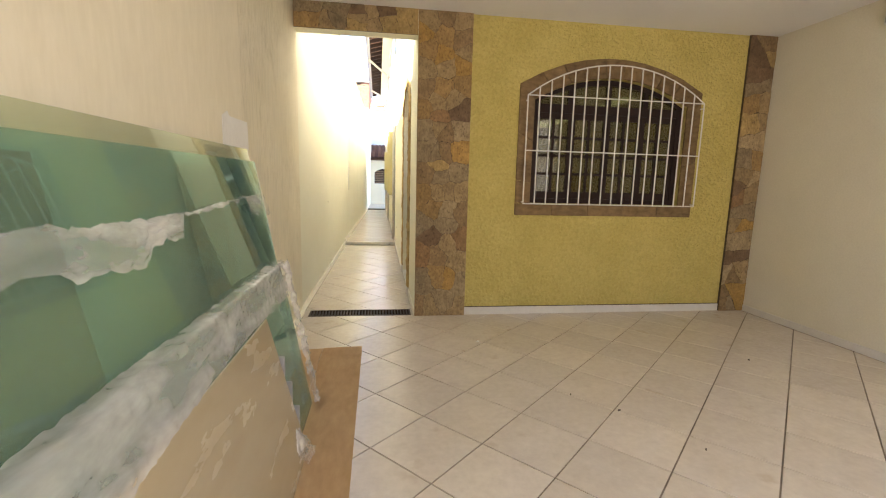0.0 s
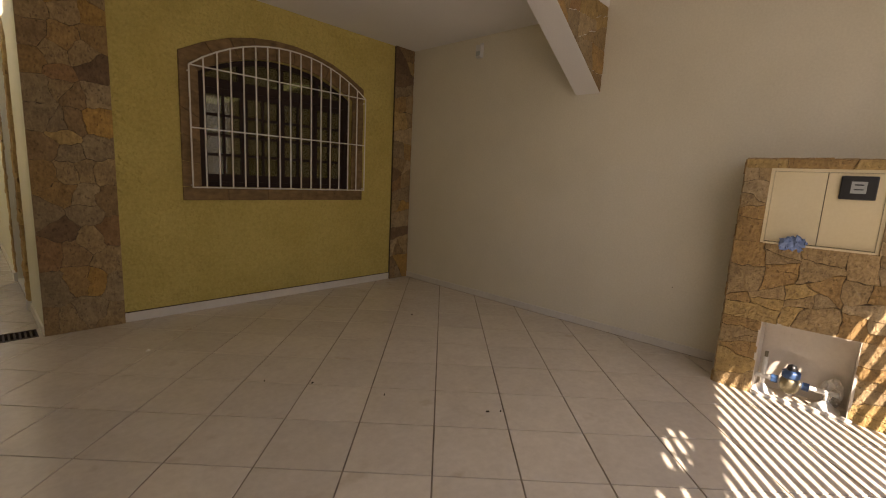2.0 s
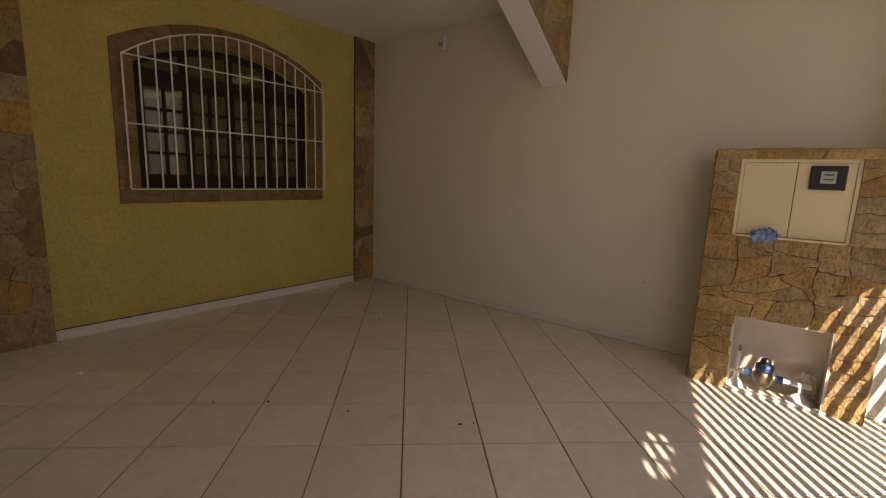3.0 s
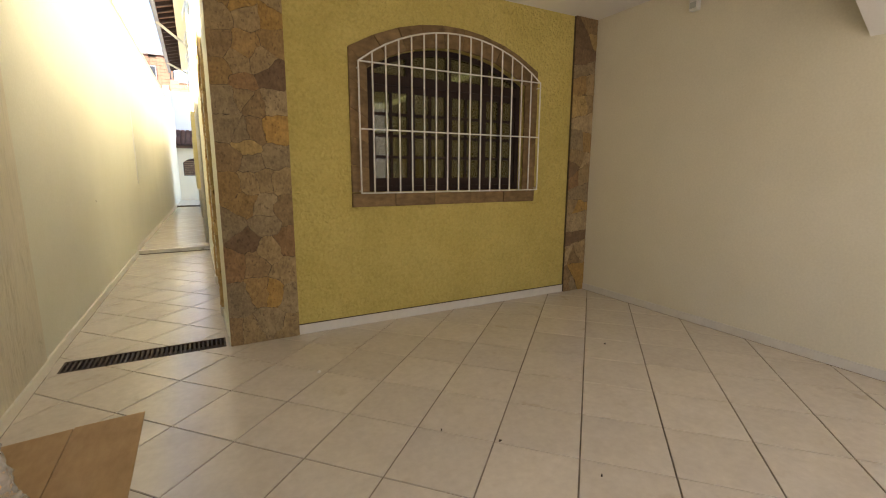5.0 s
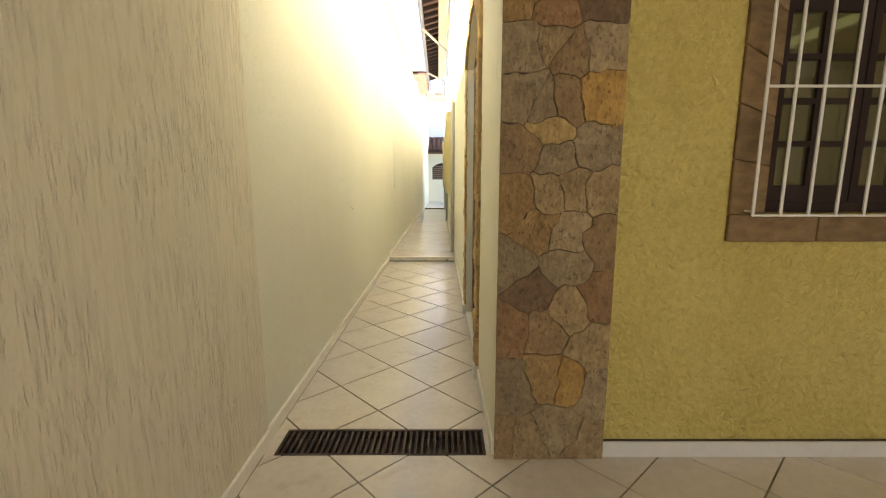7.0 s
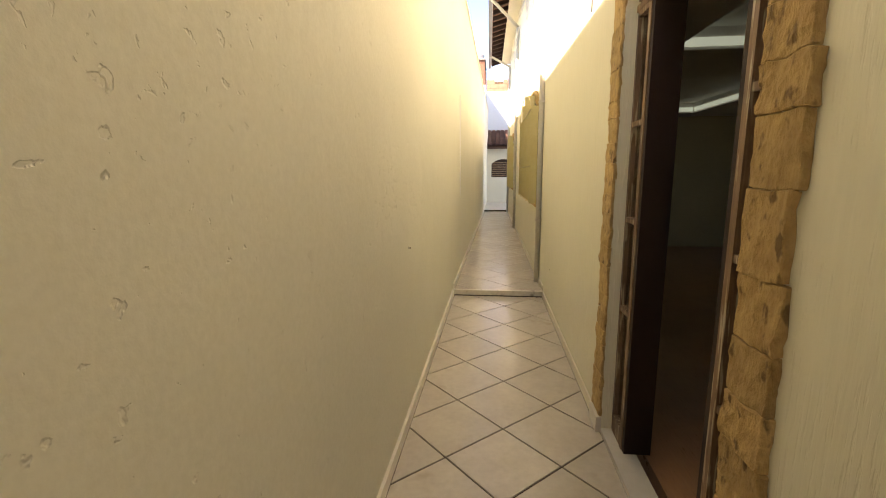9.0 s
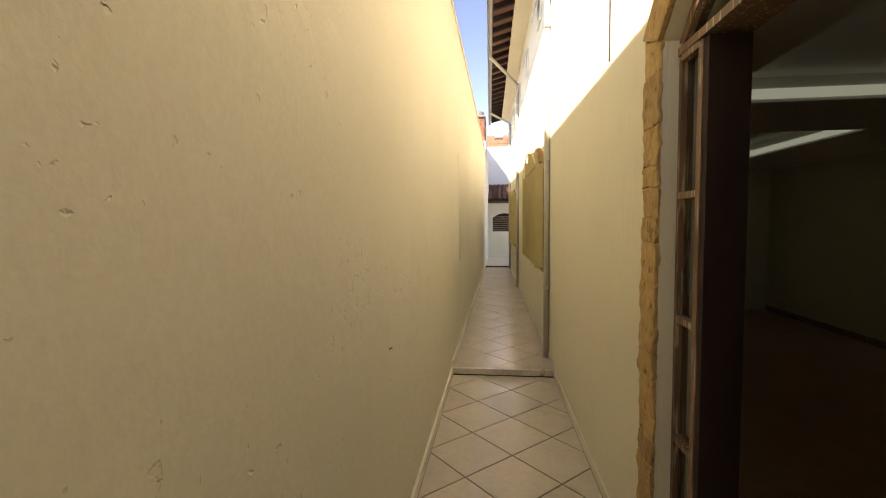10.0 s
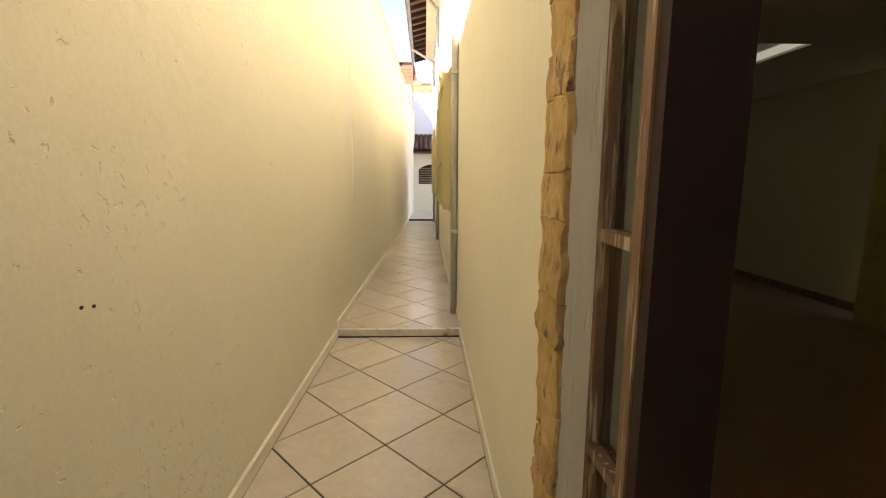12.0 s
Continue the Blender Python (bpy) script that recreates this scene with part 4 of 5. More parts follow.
meter = thing("water_meter", (3.97, 0.74, 0.0), "brass water meter with blue cap and white pipe ends", "water meter")


def met(name, bm, mat, label="", soft=True):
    ob = under(meter, part(name, bm, mat, None, label))
    return smooth(ob) if soft else ob


def turned(x, y, profile, sides=20):
    bm = bmesh.new()
    rings = [[bm.verts.new((x + r * math.cos(2 * math.pi * k / sides), y + r * math.sin(2 * math.pi * k / sides), z)) for k in range(sides)] for r, z in profile]
    for a, b in zip(rings, rings[1:]):
        for k in range(sides):
            bm.faces.new((a[k], a[(k + 1) % sides], b[(k + 1) % sides], b[k]))
    bm.faces.new(rings[0][::-1])
    bm.faces.new(rings[-1])
    return bm


met("meter_body", turned(3.93, 0.77, ((0.02, 0.04), (0.05, 0.06), (0.062, 0.10), (0.058, 0.145), (0.045, 0.16))), M["brass"])
met("register", turned(3.93, 0.77, ((0.05, 0.16), (0.055, 0.165), (0.055, 0.205), (0.04, 0.215))), M["blue"], "blue register ring")
met("cap", turned(3.93, 0.77, ((0.03, 0.216), (0.034, 0.225), (0.026, 0.25), (0.01, 0.258))), M["black"], "black lid")
bm = rod(bmesh.new(), (3.93, 0.99, 0.12), (3.93, 0.50, 0.12), 0.017, 12)
met("pipe", bm, M["plastic"], "white pipe")
for y in (0.86, 0.68):
    met("nut", rod(bmesh.new(), (3.93, y - 0.02, 0.12), (3.93, y + 0.02, 0.12), 0.03, 6), M["blue"], "blue coupling nut", False)
for y in (0.93, 0.56):
    met("riser", rod(bmesh.new(), (3.93, y, 0.0), (3.93, y, 0.27 if y > 0.9 else 0.13), 0.015, 12), M["plastic"], "white riser pipe")
    met("flange", turned(3.93, y, ((0.085, 0.001), (0.082, 0.008), (0.05, 0.026), (0.018, 0.06))), M["plastic"], "white plastic flange")
met("valve", rod(bmesh.new(), (3.93, 0.93, 0.225), (3.93, 0.93, 0.31), 0.011, 8), M["brass"], "valve spindle")

bag = bmesh.new()
bmesh.ops.create_icosphere(bag, subdivisions=3, radius=0.085)
for v in bag.verts:
    n = noise.noise_vector(v.co * 26)
    v.co = Vector((3.99 + v.co.x * 0.6 + n.x * 0.018, 0.535 + v.co.y * 0.75 + n.y * 0.018, max(0.002, 0.105 + v.co.z * 1.25 + n.z * 0.02)))
tagged(part("plastic_bag", bag, M["film"]), "crumpled clear plastic bag in the meter niche", "plastic bag")

# crumpled blue cloth on the box ledge
bm = bmesh.new()
bmesh.ops.create_grid(bm, x_segments=22, y_segments=22, size=0.5)
for v in bm.verts:
    u, w = v.co.x, v.co.y
    n = noise.noise_vector(Vector((u * 9, w * 9, 3.0)))
    fold = noise.noise(Vector((u * 14, w * 6, 1)))
    edge = 0.75 + 0.5 * noise.noise(Vector((math.atan2(w, u) * 2.2, 0, 7)))
    rise = max(0.0, 0.05 * (1 - 3.4 * (u * u + w * w))) * (0.6 + 1.1 * abs(fold))
    hang = max(0.0, -w - 0.12)
    v.co = Vector((CX - 0.014 - 0.03 * min(1.0, 1.6 * abs(w - 0.35)) - 0.02 * abs(n.x), 0.885 + u * 0.19 * edge + 0.025 * n.y, 1.138 + rise - hang * 0.16 * edge + 0.016 * n.z))
cloth = part("blue_rag", bm, M["cloth"])
tagged(smooth(cloth), "crumpled blue rag lying on the meter box ledge", "rag")

sensor = thing("alarm_sensor", (RIGHT - 0.04, 4.13, 2.89), "small white motion sensor on the cream wall", "sensor")
under(sensor, part("housing", boxes((RIGHT - 0.075, 4.09, 2.885, RIGHT - 0.018, 4.17, 3.03), bevel=0.010), M["plastic"]))
under(sensor, part("lens", boxes((RIGHT - 0.079, 4.102, 2.903, RIGHT - 0.0755, 4.158, 2.955), bevel=0.001), M["grey"], None, "dull grey lens"))
under(sensor, part("bracket", boxes((RIGHT - 0.018, 4.11, 2.94, RIGHT, 4.15, 3.06)), M["plastic"]))

# ---- gate with slanting slats ----
gate = thing("street_gate", (1.5, -0.05, 0.0), "steel gate with slanting dark slats", "gate")
for span in ((-0.915, -0.08, 0.0, 4.0, -0.02, 0.06), (-0.915, -0.08, 0.06, -0.88, -0.02, 2.95), (3.95, -0.08, 0.06, 4.01, -0.02, 2.95), (-0.915, -0.08, 2.95, 4.0, -0.02, 3.05), (1.2, -0.08, 0.06, 1.26, -0.02, 2.95)):
    under(gate, part("rail", boxes(span, bevel=0.004), M["slat"]))
# unseen plate, sized to shade most of the meter cabinet's front
under(gate, part("lock_plate", boxes((2.87, -0.041, 1.30, 3.62, -0.035, 1.82), bevel=0.002), M["slat"], None, "flat steel plate behind the lock"))
run = 2.88 / 2.19
x = 1.27 - run
while x < 3.93:
    lo, hi = 0.061, 2.949
    a, b = x, x + run
    if a < 1.275:
        lo, a = lo + (1.275 - a) * 2.19, 1.275
    if b > 3.93:
        hi, b = hi - (b - 3.93) * 2.19, 3.93
    if hi - lo > 0.1:
        under(gate, part("slat", prism([(a - 0.023, lo), (a + 0.023, lo), (b + 0.023, hi), (b - 0.023, hi)], lambda u, v, d: (u, d, v), -0.06, -0.045), M["slat"]))
    x += 0.112

x = -0.88
while x < 1.19 + run:
    lo, hi = 0.061, 2.949
    a, b = x, x - run
    if a > 1.185:
        lo, a = lo + (a - 1.185) * 2.19, 1.185
    if b < -0.865:
        hi, b = hi - (-0.865 - b) * 2.19, -0.865
    if hi - lo > 0.1:
        under(gate, part("slat", prism([(a - 0.023, lo), (a + 0.023, lo), (b + 0.023, hi), (b - 0.023, hi)], lambda u, v, d: (u, d, v), -0.06, -0.045), M["slat"]))
    x += 0.112

# ---- sheets of glass leaning on the left wall ----
def sheet(foot, top, y0, y1, z0, height, thick, mat, name, parent):
    bm = prism([(foot, z0), (foot + thick, z0), (top + thick, z0 + height), (top, z0 + height)], lambda u, v, d: (u, d, v), y0, y1)
    pane = under(parent, part(name, bm, mat))
    pane.visible_shadow = name != "pane"
    return pane


def wrap(name, parent, spine, seed, label, rows=40, depth=0.02, mat="film"):
    """A crumpled film laid along lines: spine(s, t) gives its smooth shape."""
    bm, net = bmesh.new(), []
    cols = 20
    for i in range(rows + 1):
        line = []
        for j in range(cols + 1):
            s, t = i / rows, j / cols
            p = Vector(spine(s, t))
            n = noise.noise_vector(Vector((p.x * 18, p.y * 7, p.z * 18 + seed))) + 0.7 * noise.noise_vector(Vector((p.x * 50, p.y * 30 + seed, p.z * 50))) + 0.4 * noise.noise_vector(Vector((p.x * 110, p.y * 75 + seed, p.z * 110)))
            p += Vector((abs(n.x) * depth, n.y * depth, n.z * depth))
            line.append(bm.verts.new(p))
        net.append(line)
    for a, b in zip(net, net[1:]):
        for j in range(cols):
            bm.faces.new((a[j], a[j + 1], b[j + 1], b[j]))
    return under(parent, smooth(part(name, bm, M[mat], None, label)))


back = thing("glass_sheet", (-0.75, 2.1, 0.0), "tall pale glass sheet leaning on the cream wall", "glass sheet")
sheet(-0.595, -0.903, 0.75, 3.58, 0.012, 1.62, 0.010, M["clear_glass"], "pane", back)
spacer = thing("glass_sheet", (-0.7, 2.0, 0.0), "green glass sheet in the leaning stack", "glass sheet")
sheet(-0.575, -0.852, 0.75, 3.54, 0.012, 1.545, 0.010, M["green_glass"], "pane", spacer)
for y0, y1, mat in ((1.25, 1.85, "card"), (2.6, 2.98, "card"), (3.25, 3.44, "gutter")):
    batten = thing("packing_strip", (-0.75, (y0 + y1) / 2, 0.0), "upright packing strip between the glass and the cream wall", "packing", "packing strips behind the glass")
    sheet(-0.61, -0.913, y0, y1, 0.012, 1.50, 0.006, M[mat], "board", batten)


def film_line(s, t):
    rag = 0.75 + 0.45 * noise.noise(Vector((s * 13, 0.3, 0.7))) + 0.2 * noise.noise(Vector((s * 45, 1.3, 0.7)))
    v = 1.345 - 0.155 * t * (1.0 if s < 0.56 else 0.85 if s > 0.86 else 0.14) * rag + 0.015 * math.sin(s * 9)
    return (-0.575 - 0.277 * v / 1.557 + 0.016 + 0.012 * t, 0.8 + 2.75 * s, v)


wrap("film", spacer, film_line, 3.0, "torn clear plastic film", 170, 0.013)
low = thing("wrapped_glass_sheet", (-0.6, 2.1, 0.0), "shorter glass sheet wrapped in clear film, leaning on the stack", "glass sheet")
sheet(-0.530, -0.705, 0.70, 3.44, 0.012, 0.925, 0.016, M["green_glass"], "pane", low)


def low_spine(s, t):
    v = 0.945 - max(0.0, 0.25 * t * (0.92 + 0.1 * math.sin(s * 7)) - 0.03)
    return (-0.705 + (0.945 - v) * 0.19 + 0.034 + (0.0 if t > 0.15 else -0.06 * (0.15 - t) / 0.15), 0.68 + 2.78 * s, v + 0.01)


wrap("film", low, low_spine, 7.0, "wrinkled clear plastic film over the top edge", 190, 0.009, "folded_film")
wrap("film", low, lambda s, t: (-0.705 + 0.175 * (1 - s) + 0.035 + 0.025 * math.sin(t * 3.1), 3.39 + 0.09 * t, 0.03 + 0.92 * s), 9.0, "crumpled plastic film round the end", 60, 0.020)
board = thing("kraft_board", (-0.55, 2.0, 0.0), "low beige kraft-covered board leaning on the wrapped glass", "board")
sheet(-0.470, -0.655, 0.70, 2.93, 0.012, 0.735, 0.008, M["kraft"], "panel", board)
for v in (0.20, 0.34, 0.48):
    x = -0.470 - 0.150 * v / 0.60
    under(board, part("edge_clip", boxes((x - 0.035, 2.932, v - 0.055, x + 0.02, 2.96, v + 0.055), bevel=0.004), M["gutter"], None, "grey edge spacer"))
wrap("film", board, lambda s, t: (-0.47 - 0.165 * s + 0.03 + 0.02 * math.sin(t * 3.1), 2.78 + 0.17 * t, 0.02 + 0.26 * s), 12.0, "crumpled plastic film at the foot", 30, 0.022)
dark = thing("dark_board", (-0.88, 3.5, 0.0), "low dark brown board leaning on the cream wall", "board")
sheet(-0.825, -0.902, 3.1, 4.02, 0.012, 0.58, 0.010, M["wood"], "panel", dark)
sheet(-0.805, -0.880, 3.1, 3.96, 0.012, 0.555, 0.010, M["wood"], "panel", dark)
tag = part("paper_label", prism([(3.24, 1.63), (3.65, 1.63), (3.64, 1.80), (3.36, 1.80), (3.33, 1.825), (3.24, 1.79)], lambda u, v, d: (-0.913 + d + 0.008 * math.sin(u * 9), u, v), 0.0, 0.003), M["paper"])
tagged(tag, "white paper sheet stuck on the cream wall above the glass", "paper")


def card_board(points, z0, z1, label):
    return tagged(part("cardboard_sheet", prism(points, plan, z0, z1), M["card"]), label, "cardboard", "cardboard sheets on the floor")


card_board([(-0.558, 1.2), (-0.195, 1.2), (-0.235, 4.435), (-0.565, 4.415)], 0.001, 0.008, "flat brown cardboard strip on the tiles")
card_board([(-0.90, 1.2), (-0.562, 1.2), (-0.569, 4.40), (-0.90, 4.36)], 0.001, 0.010, "stained brown cardboard under the glass sheets")

# crumbs of dirt and a paper scrap on the tiles
def crumb(x, y, length, width, turn, mat, name, label, category):
    bm = bmesh.new()
    ring = []
    for n in range(9):
        a = 2 * math.pi * n / 9
        r = 0.7 + 0.45 * noise.noise(Vector((x * 7 + math.cos(a), y * 5 + math.sin(a), 2.0)))
        u, v = math.cos(a) * length * r, math.sin(a) * width * r
        ring.append((u * math.cos(turn) - v * math.sin(turn), u * math.sin(turn) + v * math.cos(turn)))
    low_ring = [bm.verts.new((u, v, 0.0)) for u, v in ring]
    high_ring = [bm.verts.new((u * 0.8, v * 0.8, 0.004 + 0.003 * (n % 3))) for n, (u, v) in enumerate(ring)]
    for n in range(9):
        m = (n + 1) % 9
        bm.faces.new((low_ring[n], low_ring[m], high_ring[m], high_ring[n]))
    bm.faces.new(high_ring)
    bm.faces.new(low_ring[::-1])
    ob = part(name, bm, M[mat])
    ob.location = (x, y, 0.0006)
    return tagged(ob, label, category, "litter on the garage floor")


crumb(2.111, 2.121, 0.022, 0.006, -0.7, "drain", "dirt_crumb", "small dark crumb of dirt on the tiles", "dirt")
crumb(2.176, 2.069, 0.008, 0.006, 0.3, "drain", "dirt_crumb", "small dark crumb of dirt on the tiles", "dirt")
crumb(1.757, 2.723, 0.010, 0.006, 0.9, "drain", "dirt_crumb", "small dark crumb of dirt on the tiles", "dirt")
crumb(1.489, 3.182, 0.012, 0.008, 0.2, "drain", "dirt_crumb", "small dark crumb of dirt on the tiles", "dirt")
crumb(3.082, 3.888, 0.016, 0.010, 0.4, "drain", "dirt_crumb", "small dark crumb of dirt on the tiles", "dirt")
crumb(1.256, 3.42, 0.008, 0.006, 1.2, "drain", "dirt_crumb", "small dark crumb of dirt on the tiles", "dirt")
crumb(0.82, 4.49, 0.026, 0.016, 0.5, "paper", "paper_scrap", "small white paper scrap on the tiles", "paper")

# ---- roof edge over the passage ----
setting("eave_soffit", prism([side(5.6, 0, -0.27)[:2], side(22.1, 0, -0.27)[:2], side(22.1, 0, 0.3)[:2], side(5.6, 0, 0.3)[:2]], plan, 5.3, 5.42), M["shade_cream"], "cream plastered soffit under the roof", "soffit")
roof = thing("roof_edge", (-0.1, 14.6, 5.35), "brown timber and clay tile roof edge over the passage", "roof")


def eave(u, v, d):
    """u along the house, d outwards from the soffit's edge, v above its sloping line."""
    x, y, _ = side(u, 0, -0.27 - d)
    return (x, y, 5.36 - 0.28 * d + v)


under(roof, part("boarding", prism([(5.6, 0.045), (22.1, 0.045), (22.1, 0.06), (5.6, 0.06)], eave, -0.6, 0.38), M["clay"], None, "clay tiles seen from below"))
u = 5.8
while u < 22.0:
    under(roof, part("rafter", prism([(u - 0.03, -0.05), (u + 0.03, -0.05), (u + 0.03, 0.044), (u - 0.03, 0.044)], eave, 0.002, 0.36), M["wood"]))
    u += 0.45
u = 5.65
mesh = None
while u < 22.05:
    bm = bmesh.new()
    rows = []
    for d in (-0.6, 0.42):
        ring = []
        for k in range(7):
            a = math.pi * k / 6
            ring.append(bm.verts.new(eave(u + 0.1 - 0.1 * math.cos(a), 0.062 + 0.055 * math.sin(a), d)))
        rows.append(ring)
    for k in range(6):
        bm.faces.new((rows[0][k], rows[0][k + 1], rows[1][k + 1], rows[1][k]))
    bmesh.ops.solidify(bm, geom=list(bm.faces), thickness=0.012)
    under(roof, part("roof_tile", bm, M["clay"]))
    u += 0.205
gutter = thing("gutter", (-0.42, 14.6, 5.25), "grey metal gutter along the roof edge", "gutter")
bm = bmesh.new()
ends = []
for u in (5.6, 22.15):
    ends.append([bm.verts.new(Vector(eave(u, 0.03 - (0.11 if 1 <= k <= 2 else 0.0) - (0.02 if k in (0, 3) else 0), 0.37 + (0.0, 0.012, 0.088, 0.10)[k]))) for k in range(4)])
for k in range(3):
    bm.faces.new((ends[0][k], ends[0][k + 1], ends[1][k + 1], ends[1][k]))
bmesh.ops.solidify(bm, geom=list(bm.faces), thickness=0.004)
under(gutter, part("channel", bm, M["gutter"]))


def downpipe(u, foot, reach, label, high=4.95):
    p = thing("downpipe", side(u, foot, -0.04), label, "pipe", "downpipes on the house wall")
    under(p, smooth(part("pipe", rod(bmesh.new(), side(u, foot, -0.035), side(u, high, -0.035), 0.034, 14), M["pipe"])))
    top = Vector(eave(u - reach, -0.08, 0.42))
    if reach:
        under(p, smooth(part("offset_pipe", rod(bmesh.new(), side(u, high, -0.035), top, 0.034, 14), M["pipe"])))
    for v in (0.9, 2.4, 3.9):
        under(p, part("clamp", boxes((side(u, 0, -0.072)[0], u - 0.045, v, side(u, 0, 0)[0], u + 0.045, v + 0.03)), M["pipe"]))


downpipe(11.08, 0.075, 0, "grey painted rainwater pipe down the house wall", 5.3)
downpipe(16.7, 0.075, 1.3, "pale rainwater pipe with a slanting top")
downpipe(20.9, 0.075, 0.6, "pale rainwater pipe near the end of the house")

for u in (10.2, 12.2, 14.2, 16.2, 18.4, 20.4):
    vent = thing("vent_window", side(u, 4.4, -0.02), "small white awning vent standing ajar high on the wall", "vent window", "vents high on the side wall")
    under(vent, part("frame", boxes((side(u, 0, -0.02)[0], u - 0.2, 4.40, side(u, 0, 0)[0], u + 0.2, 4.78), bevel=0.004), M["white"]))
    bm = prism([(side(u, 0, -0.03)[0], 4.76), (side(u, 0, -0.12)[0], 4.44), (side(u, 0, -0.135)[0], 4.445), (side(u, 0, -0.045)[0], 4.765)], lambda a, b, d: (a, d, b), u - 0.18, u + 0.18)
    under(vent, part("flap", bm, M["grille"]))

cable = thing("cable", side(8.5, 2.7, -0.006), "thin black cable hanging down the sunlit wall", "cable")
under(cable, part("cord", rod(bmesh.new(), side(8.5, 2.62, -0.006), side(8.5, 5.28, -0.006), 0.0045, 6), M["black"]))
bm = prism([(11.62, 1.2), (11.65, 1.25), (11.645, 2.5), (11.62, 2.6)], lambda u, v, d: (left_line(u) + d, u, v), -0.001, 0.008)
setting("plaster_ridge", bm, M["white"], "pale upright ridge of filler on the boundary wall", "plaster")

# old screw holes in the plaster
for centre, out in ((side(10.1, 0.465, 0), (-1, 0, 0)), ((left_line(7.82), 7.82, 1.1), (1, 0, 0)), ((left_line(7.86), 7.86, 1.092), (1, 0, 0)), ((RIGHT, 1.72, 0.58), (-1, 0, 0))):
    c, n = Vector(centre), Vector(out)
    hole = bmesh.new()
    rod(hole, c, c + n * 0.003, 0.005, 10)
    rod(hole, c + n * 0.003, c + n * 0.004, 0.003, 10)
    tagged(part("wall_plug", hole, M["drain"]), "small dark wall plug in the cream plaster", "wall plug", "wall plugs in the plaster")

# ---- far end of the passage ----
back_house = thing("back_house", (0.3, 25.2, 0.0), "pale back house with a clay-tiled lean-to roof and an arched window", "house")


def far(u, v, d):
    return (u, 25.2 + d, v)


END = (-0.50, 0.52, 1.24, 1.83, 2.03)
under(back_house, part("wall", pierced(far, 0.0, 0.2, -1.1, 3.2, 0.0, 2.6, [END]), M["shade_cream"]))
under(back_house, part("wall", boxes((-1.1, 25.4, 0.0, 3.2, 25.8, 2.75)), M["shade_cream"]))
under(back_house, part("upper_wall", boxes((-0.79, 27.1, 0.0, 4.5, 27.5, 5.2)), M["white"], None, "white upper wall behind the tiled roof"))
under(back_house, part("flank_wall", boxes((-1.0, 25.4, 2.75, -0.8, 27.5, 5.2)), M["white"]))
blind = under(back_house, part("window", boxes((END[0], 25.34, END[2], END[1], 25.38, END[4])), M["wood"], None, "dark wooden window"))
for k in range(7):
    v = 1.28 + k * 0.095
    under(back_house, part("window_slat", boxes((END[0] + 0.03, 25.315, v, END[1] - 0.03, 25.338, v + 0.05)), M["worn_wood"]))
for c in range(11):
    for r in range(4):
        x0 = -0.92 + c * 0.2
        bm = bmesh.new()
        ring = []
        for t in (0.0, 1.0):
            y = 24.95 + (r + t) * 0.5 + (0.0 if t == 0 else 0.06)
            z = 2.58 + (y - 24.95) * 0.38 + (0.0 if t else 0.02)
            ring.append([bm.verts.new((x0 + 0.1 - 0.098 * math.cos(math.pi * k / 6), y, z + 0.07 * math.sin(math.pi * k / 6))) for k in range(7)])
        for k in range(6):
            bm.faces.new((ring[0][k], ring[0][k + 1], ring[1][k + 1], ring[1][k]))
        bmesh.ops.solidify(bm, geom=list(bm.faces), thickness=0.014)
        under(back_house, part("roof_tile", bm, M["clay"]))
under(back_house, part("fascia", boxes((-0.93, 24.96, 2.46, 1.4, 25.0, 2.575)), M["rafter"], None, "dark timber fascia"))
under(back_house, part("roof_boarding", prism([(24.96, 2.54), (27.05, 3.33), (27.05, 3.36), (24.96, 2.57)], lambda u, v, d: (d, u, v), -0.93, 1.4), M["rafter"]))


def brick_house(name, x0, x1, y, z0, z1, label, seed):
    """A bare brick wall of hollow bricks, with a rough top."""
    h = thing(name, ((x0 + x1) / 2, y, z0), label, "house")
    under(h, part("wall", boxes((x0, y + 0.02, z0, x1, y + 3.0, z1 - 0.1)), M["mortar"]))
    r = random.Random(seed)
    row, z = 0, max(z0, z1 - 2.6)
    bm = bmesh.new()
    while z < z1:
        x = x0 - (0.2 if row % 2 else 0.0)
        while x < x1:
            if z < z1 - 0.2 or r.random() < 0.75:
                jut = r.uniform(0, 0.02)
                box(bm, max(x0, x), y - jut, z, min(x1, x + 0.385), y + 0.1, z + 0.185)
            x += 0.4
        z += 0.2
        row += 1
    tagged(under(h, part("bricks", bm, M["brick"])), kind="stuff")
    return h


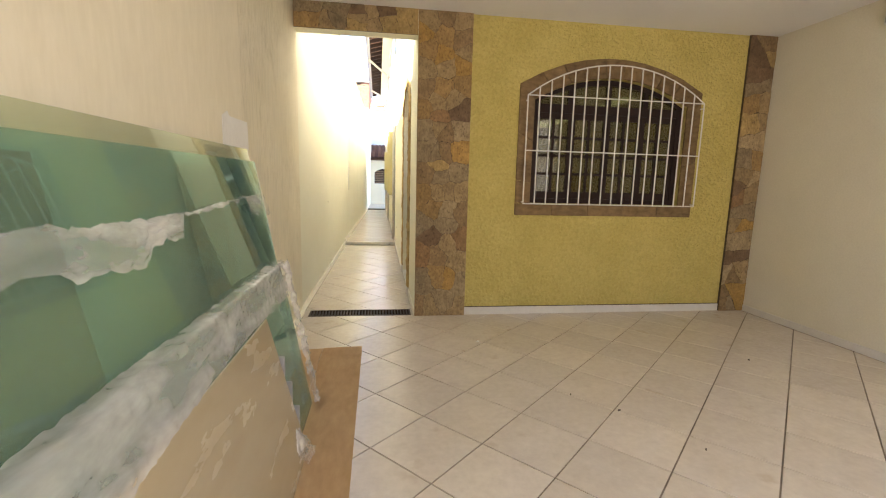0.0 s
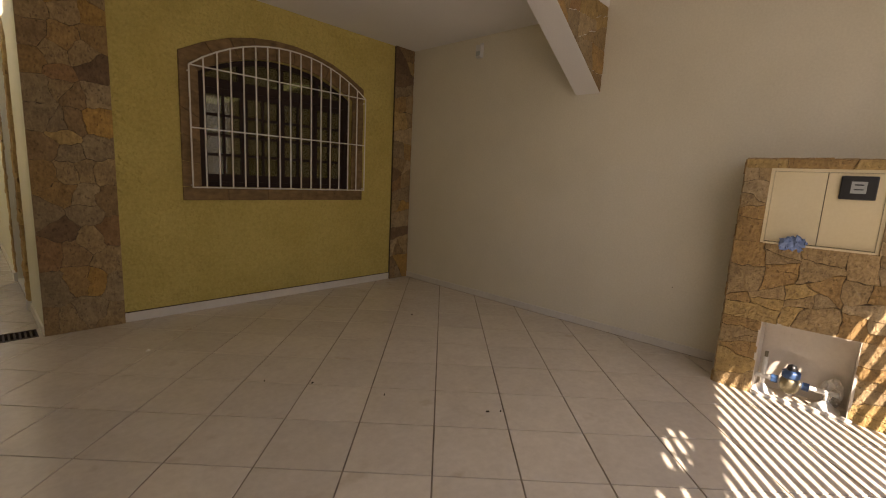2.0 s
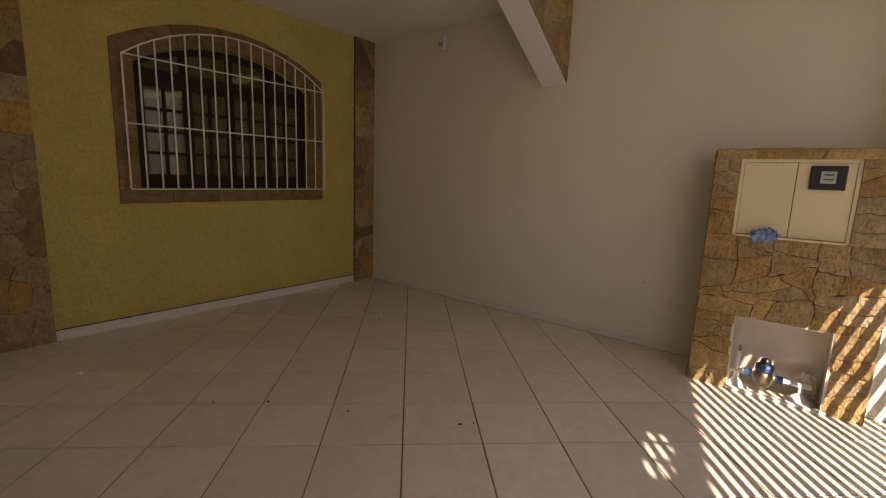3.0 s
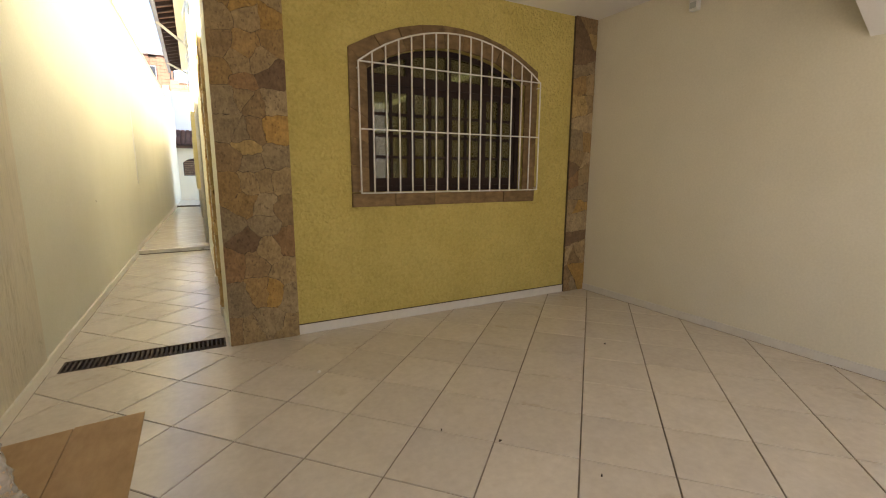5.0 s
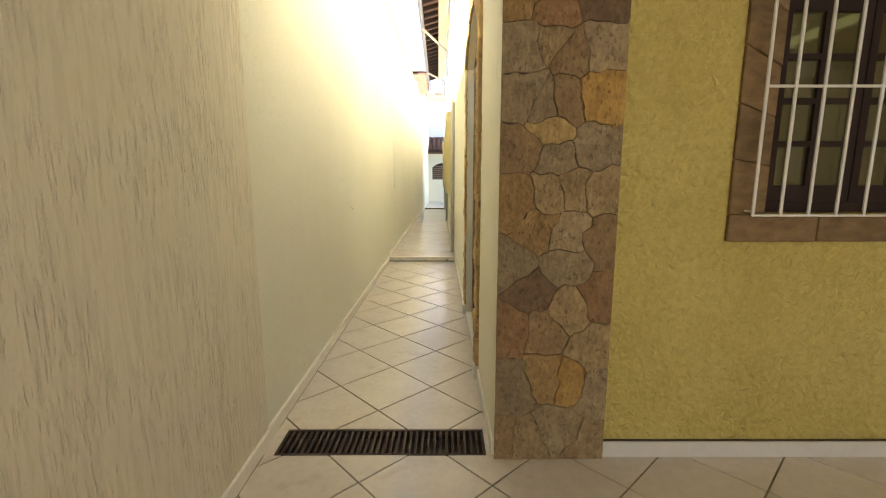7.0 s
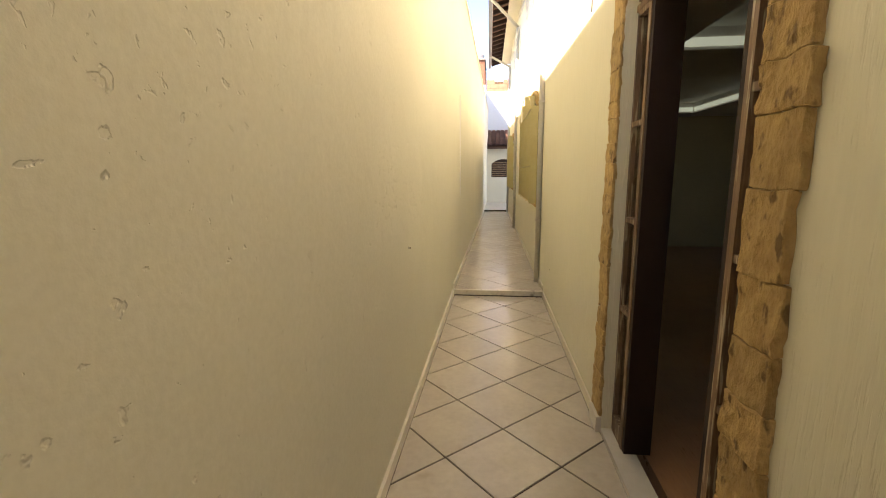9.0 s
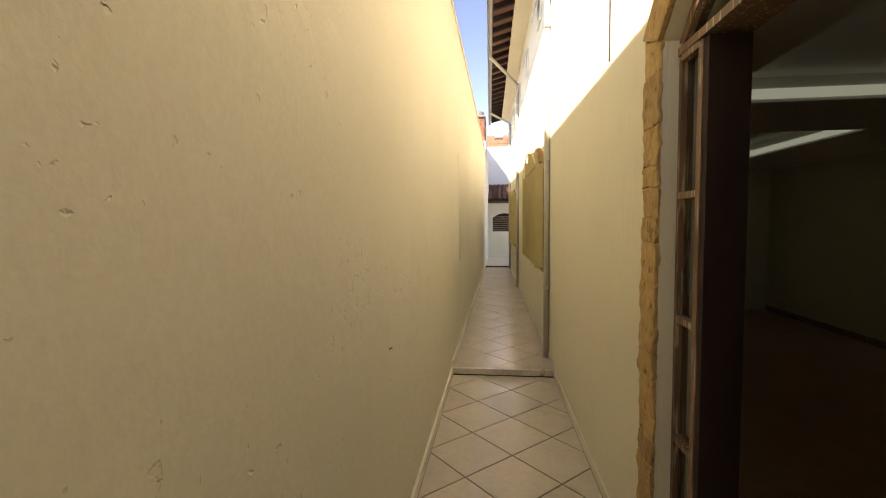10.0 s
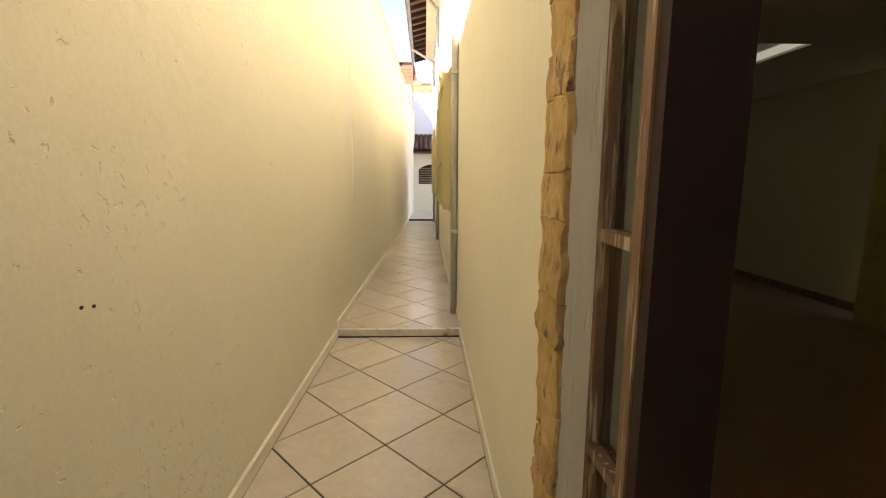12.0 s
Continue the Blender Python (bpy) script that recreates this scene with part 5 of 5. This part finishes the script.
brick_house("brick_parapet", -0.79, 4.5, 27.7, 0.0, 5.85, "bare red brick parapet above the white house", 3)
brick_house("brick_house", -6.5, -1.06, 35.5, 0.0, 8.55, "unplastered red brick house behind the passage", 5)
brick_house("brick_house", -5.0, -1.15, 44.5, 0.0, 10.25, "unplastered brick house farther up the hill", 6)
for x, z in ((-2.2, 7.0), (-3.7, 7.0), (-3.0, 8.85)):
    far_window = thing("house_window", (x, 35.4, z), "dark bare window of a brick house", "window", "windows of the brick houses")
    y = 35.44 if z < 8.8 else 44.43
    under(far_window, part("frame", boxes((x - 0.45, y, z, x + 0.45, y + 0.04, z + 0.9), bevel=0.01), M["gutter"]))
    under(far_window, part("opening", boxes((x - 0.4, y - 0.006, z + 0.05, x + 0.4, y - 0.001, z + 0.85)), M["black"]))
tank = thing("water_tank", (-2.0, 45.3, 10.25), "grey water tank on a brick house", "water tank")
smooth(under(tank, part("body", turned(-2.0, 45.3, ((0.55, 10.15), (0.68, 10.65), (0.72, 11.15), (0.5, 11.27)), 18), M["gutter"])))
setting("roof_slab", boxes((-6.6, 35.38, 8.55, -1.0, 38.7, 8.67)), M["ground"], "grey concrete roof slab", "roof")
for x, y, base, tall in ((-2.47, 35.0, 0.0, 10.85), (-3.4, 31.5, 0.0, 11.1)):
    mast = thing("antenna_mast", (x, y, base), "thin metal roof antenna against the sky", "antenna")
    under(mast, part("mast", rod(bmesh.new(), (x, y, base), (x, y, tall), 0.018, 6), M["gutter"]))
    for k in range(4):
        under(mast, part("rung", rod(bmesh.new(), (x - 0.22, y, tall - 0.15 - 0.28 * k), (x + 0.22, y, tall - 0.15 - 0.28 * k), 0.012, 6), M["gutter"]))

# ---- floor tiles ----
tiles(floor, [(-0.905, -0.05), (4.28, -0.05), (4.28, 5.343), (-0.905, 5.343)], (2.066, 2.544), (43.2, 133.2), (0.445, 0.445), 0.008, 0.0, M["tile"])
tiles(floor_passage, [(left_line(5.6) + 0.005, 5.587), (0.284, 5.587), (0.231, 10.583), (left_line(10.58) + 0.005, 10.583)], (-0.306, 8.304), (43.5, 133.5), (0.445, 0.445), 0.010, 0.0, M["tile"])
tiles(floor_upper, [(left_line(10.64) + 0.005, 10.637), (0.23, 10.637), (0.115, 21.368), (left_line(21.37) + 0.005, 21.368)], (-0.22, 10.86), (43.5, 133.5), (0.445, 0.445), 0.009, 0.07, M["tile"])
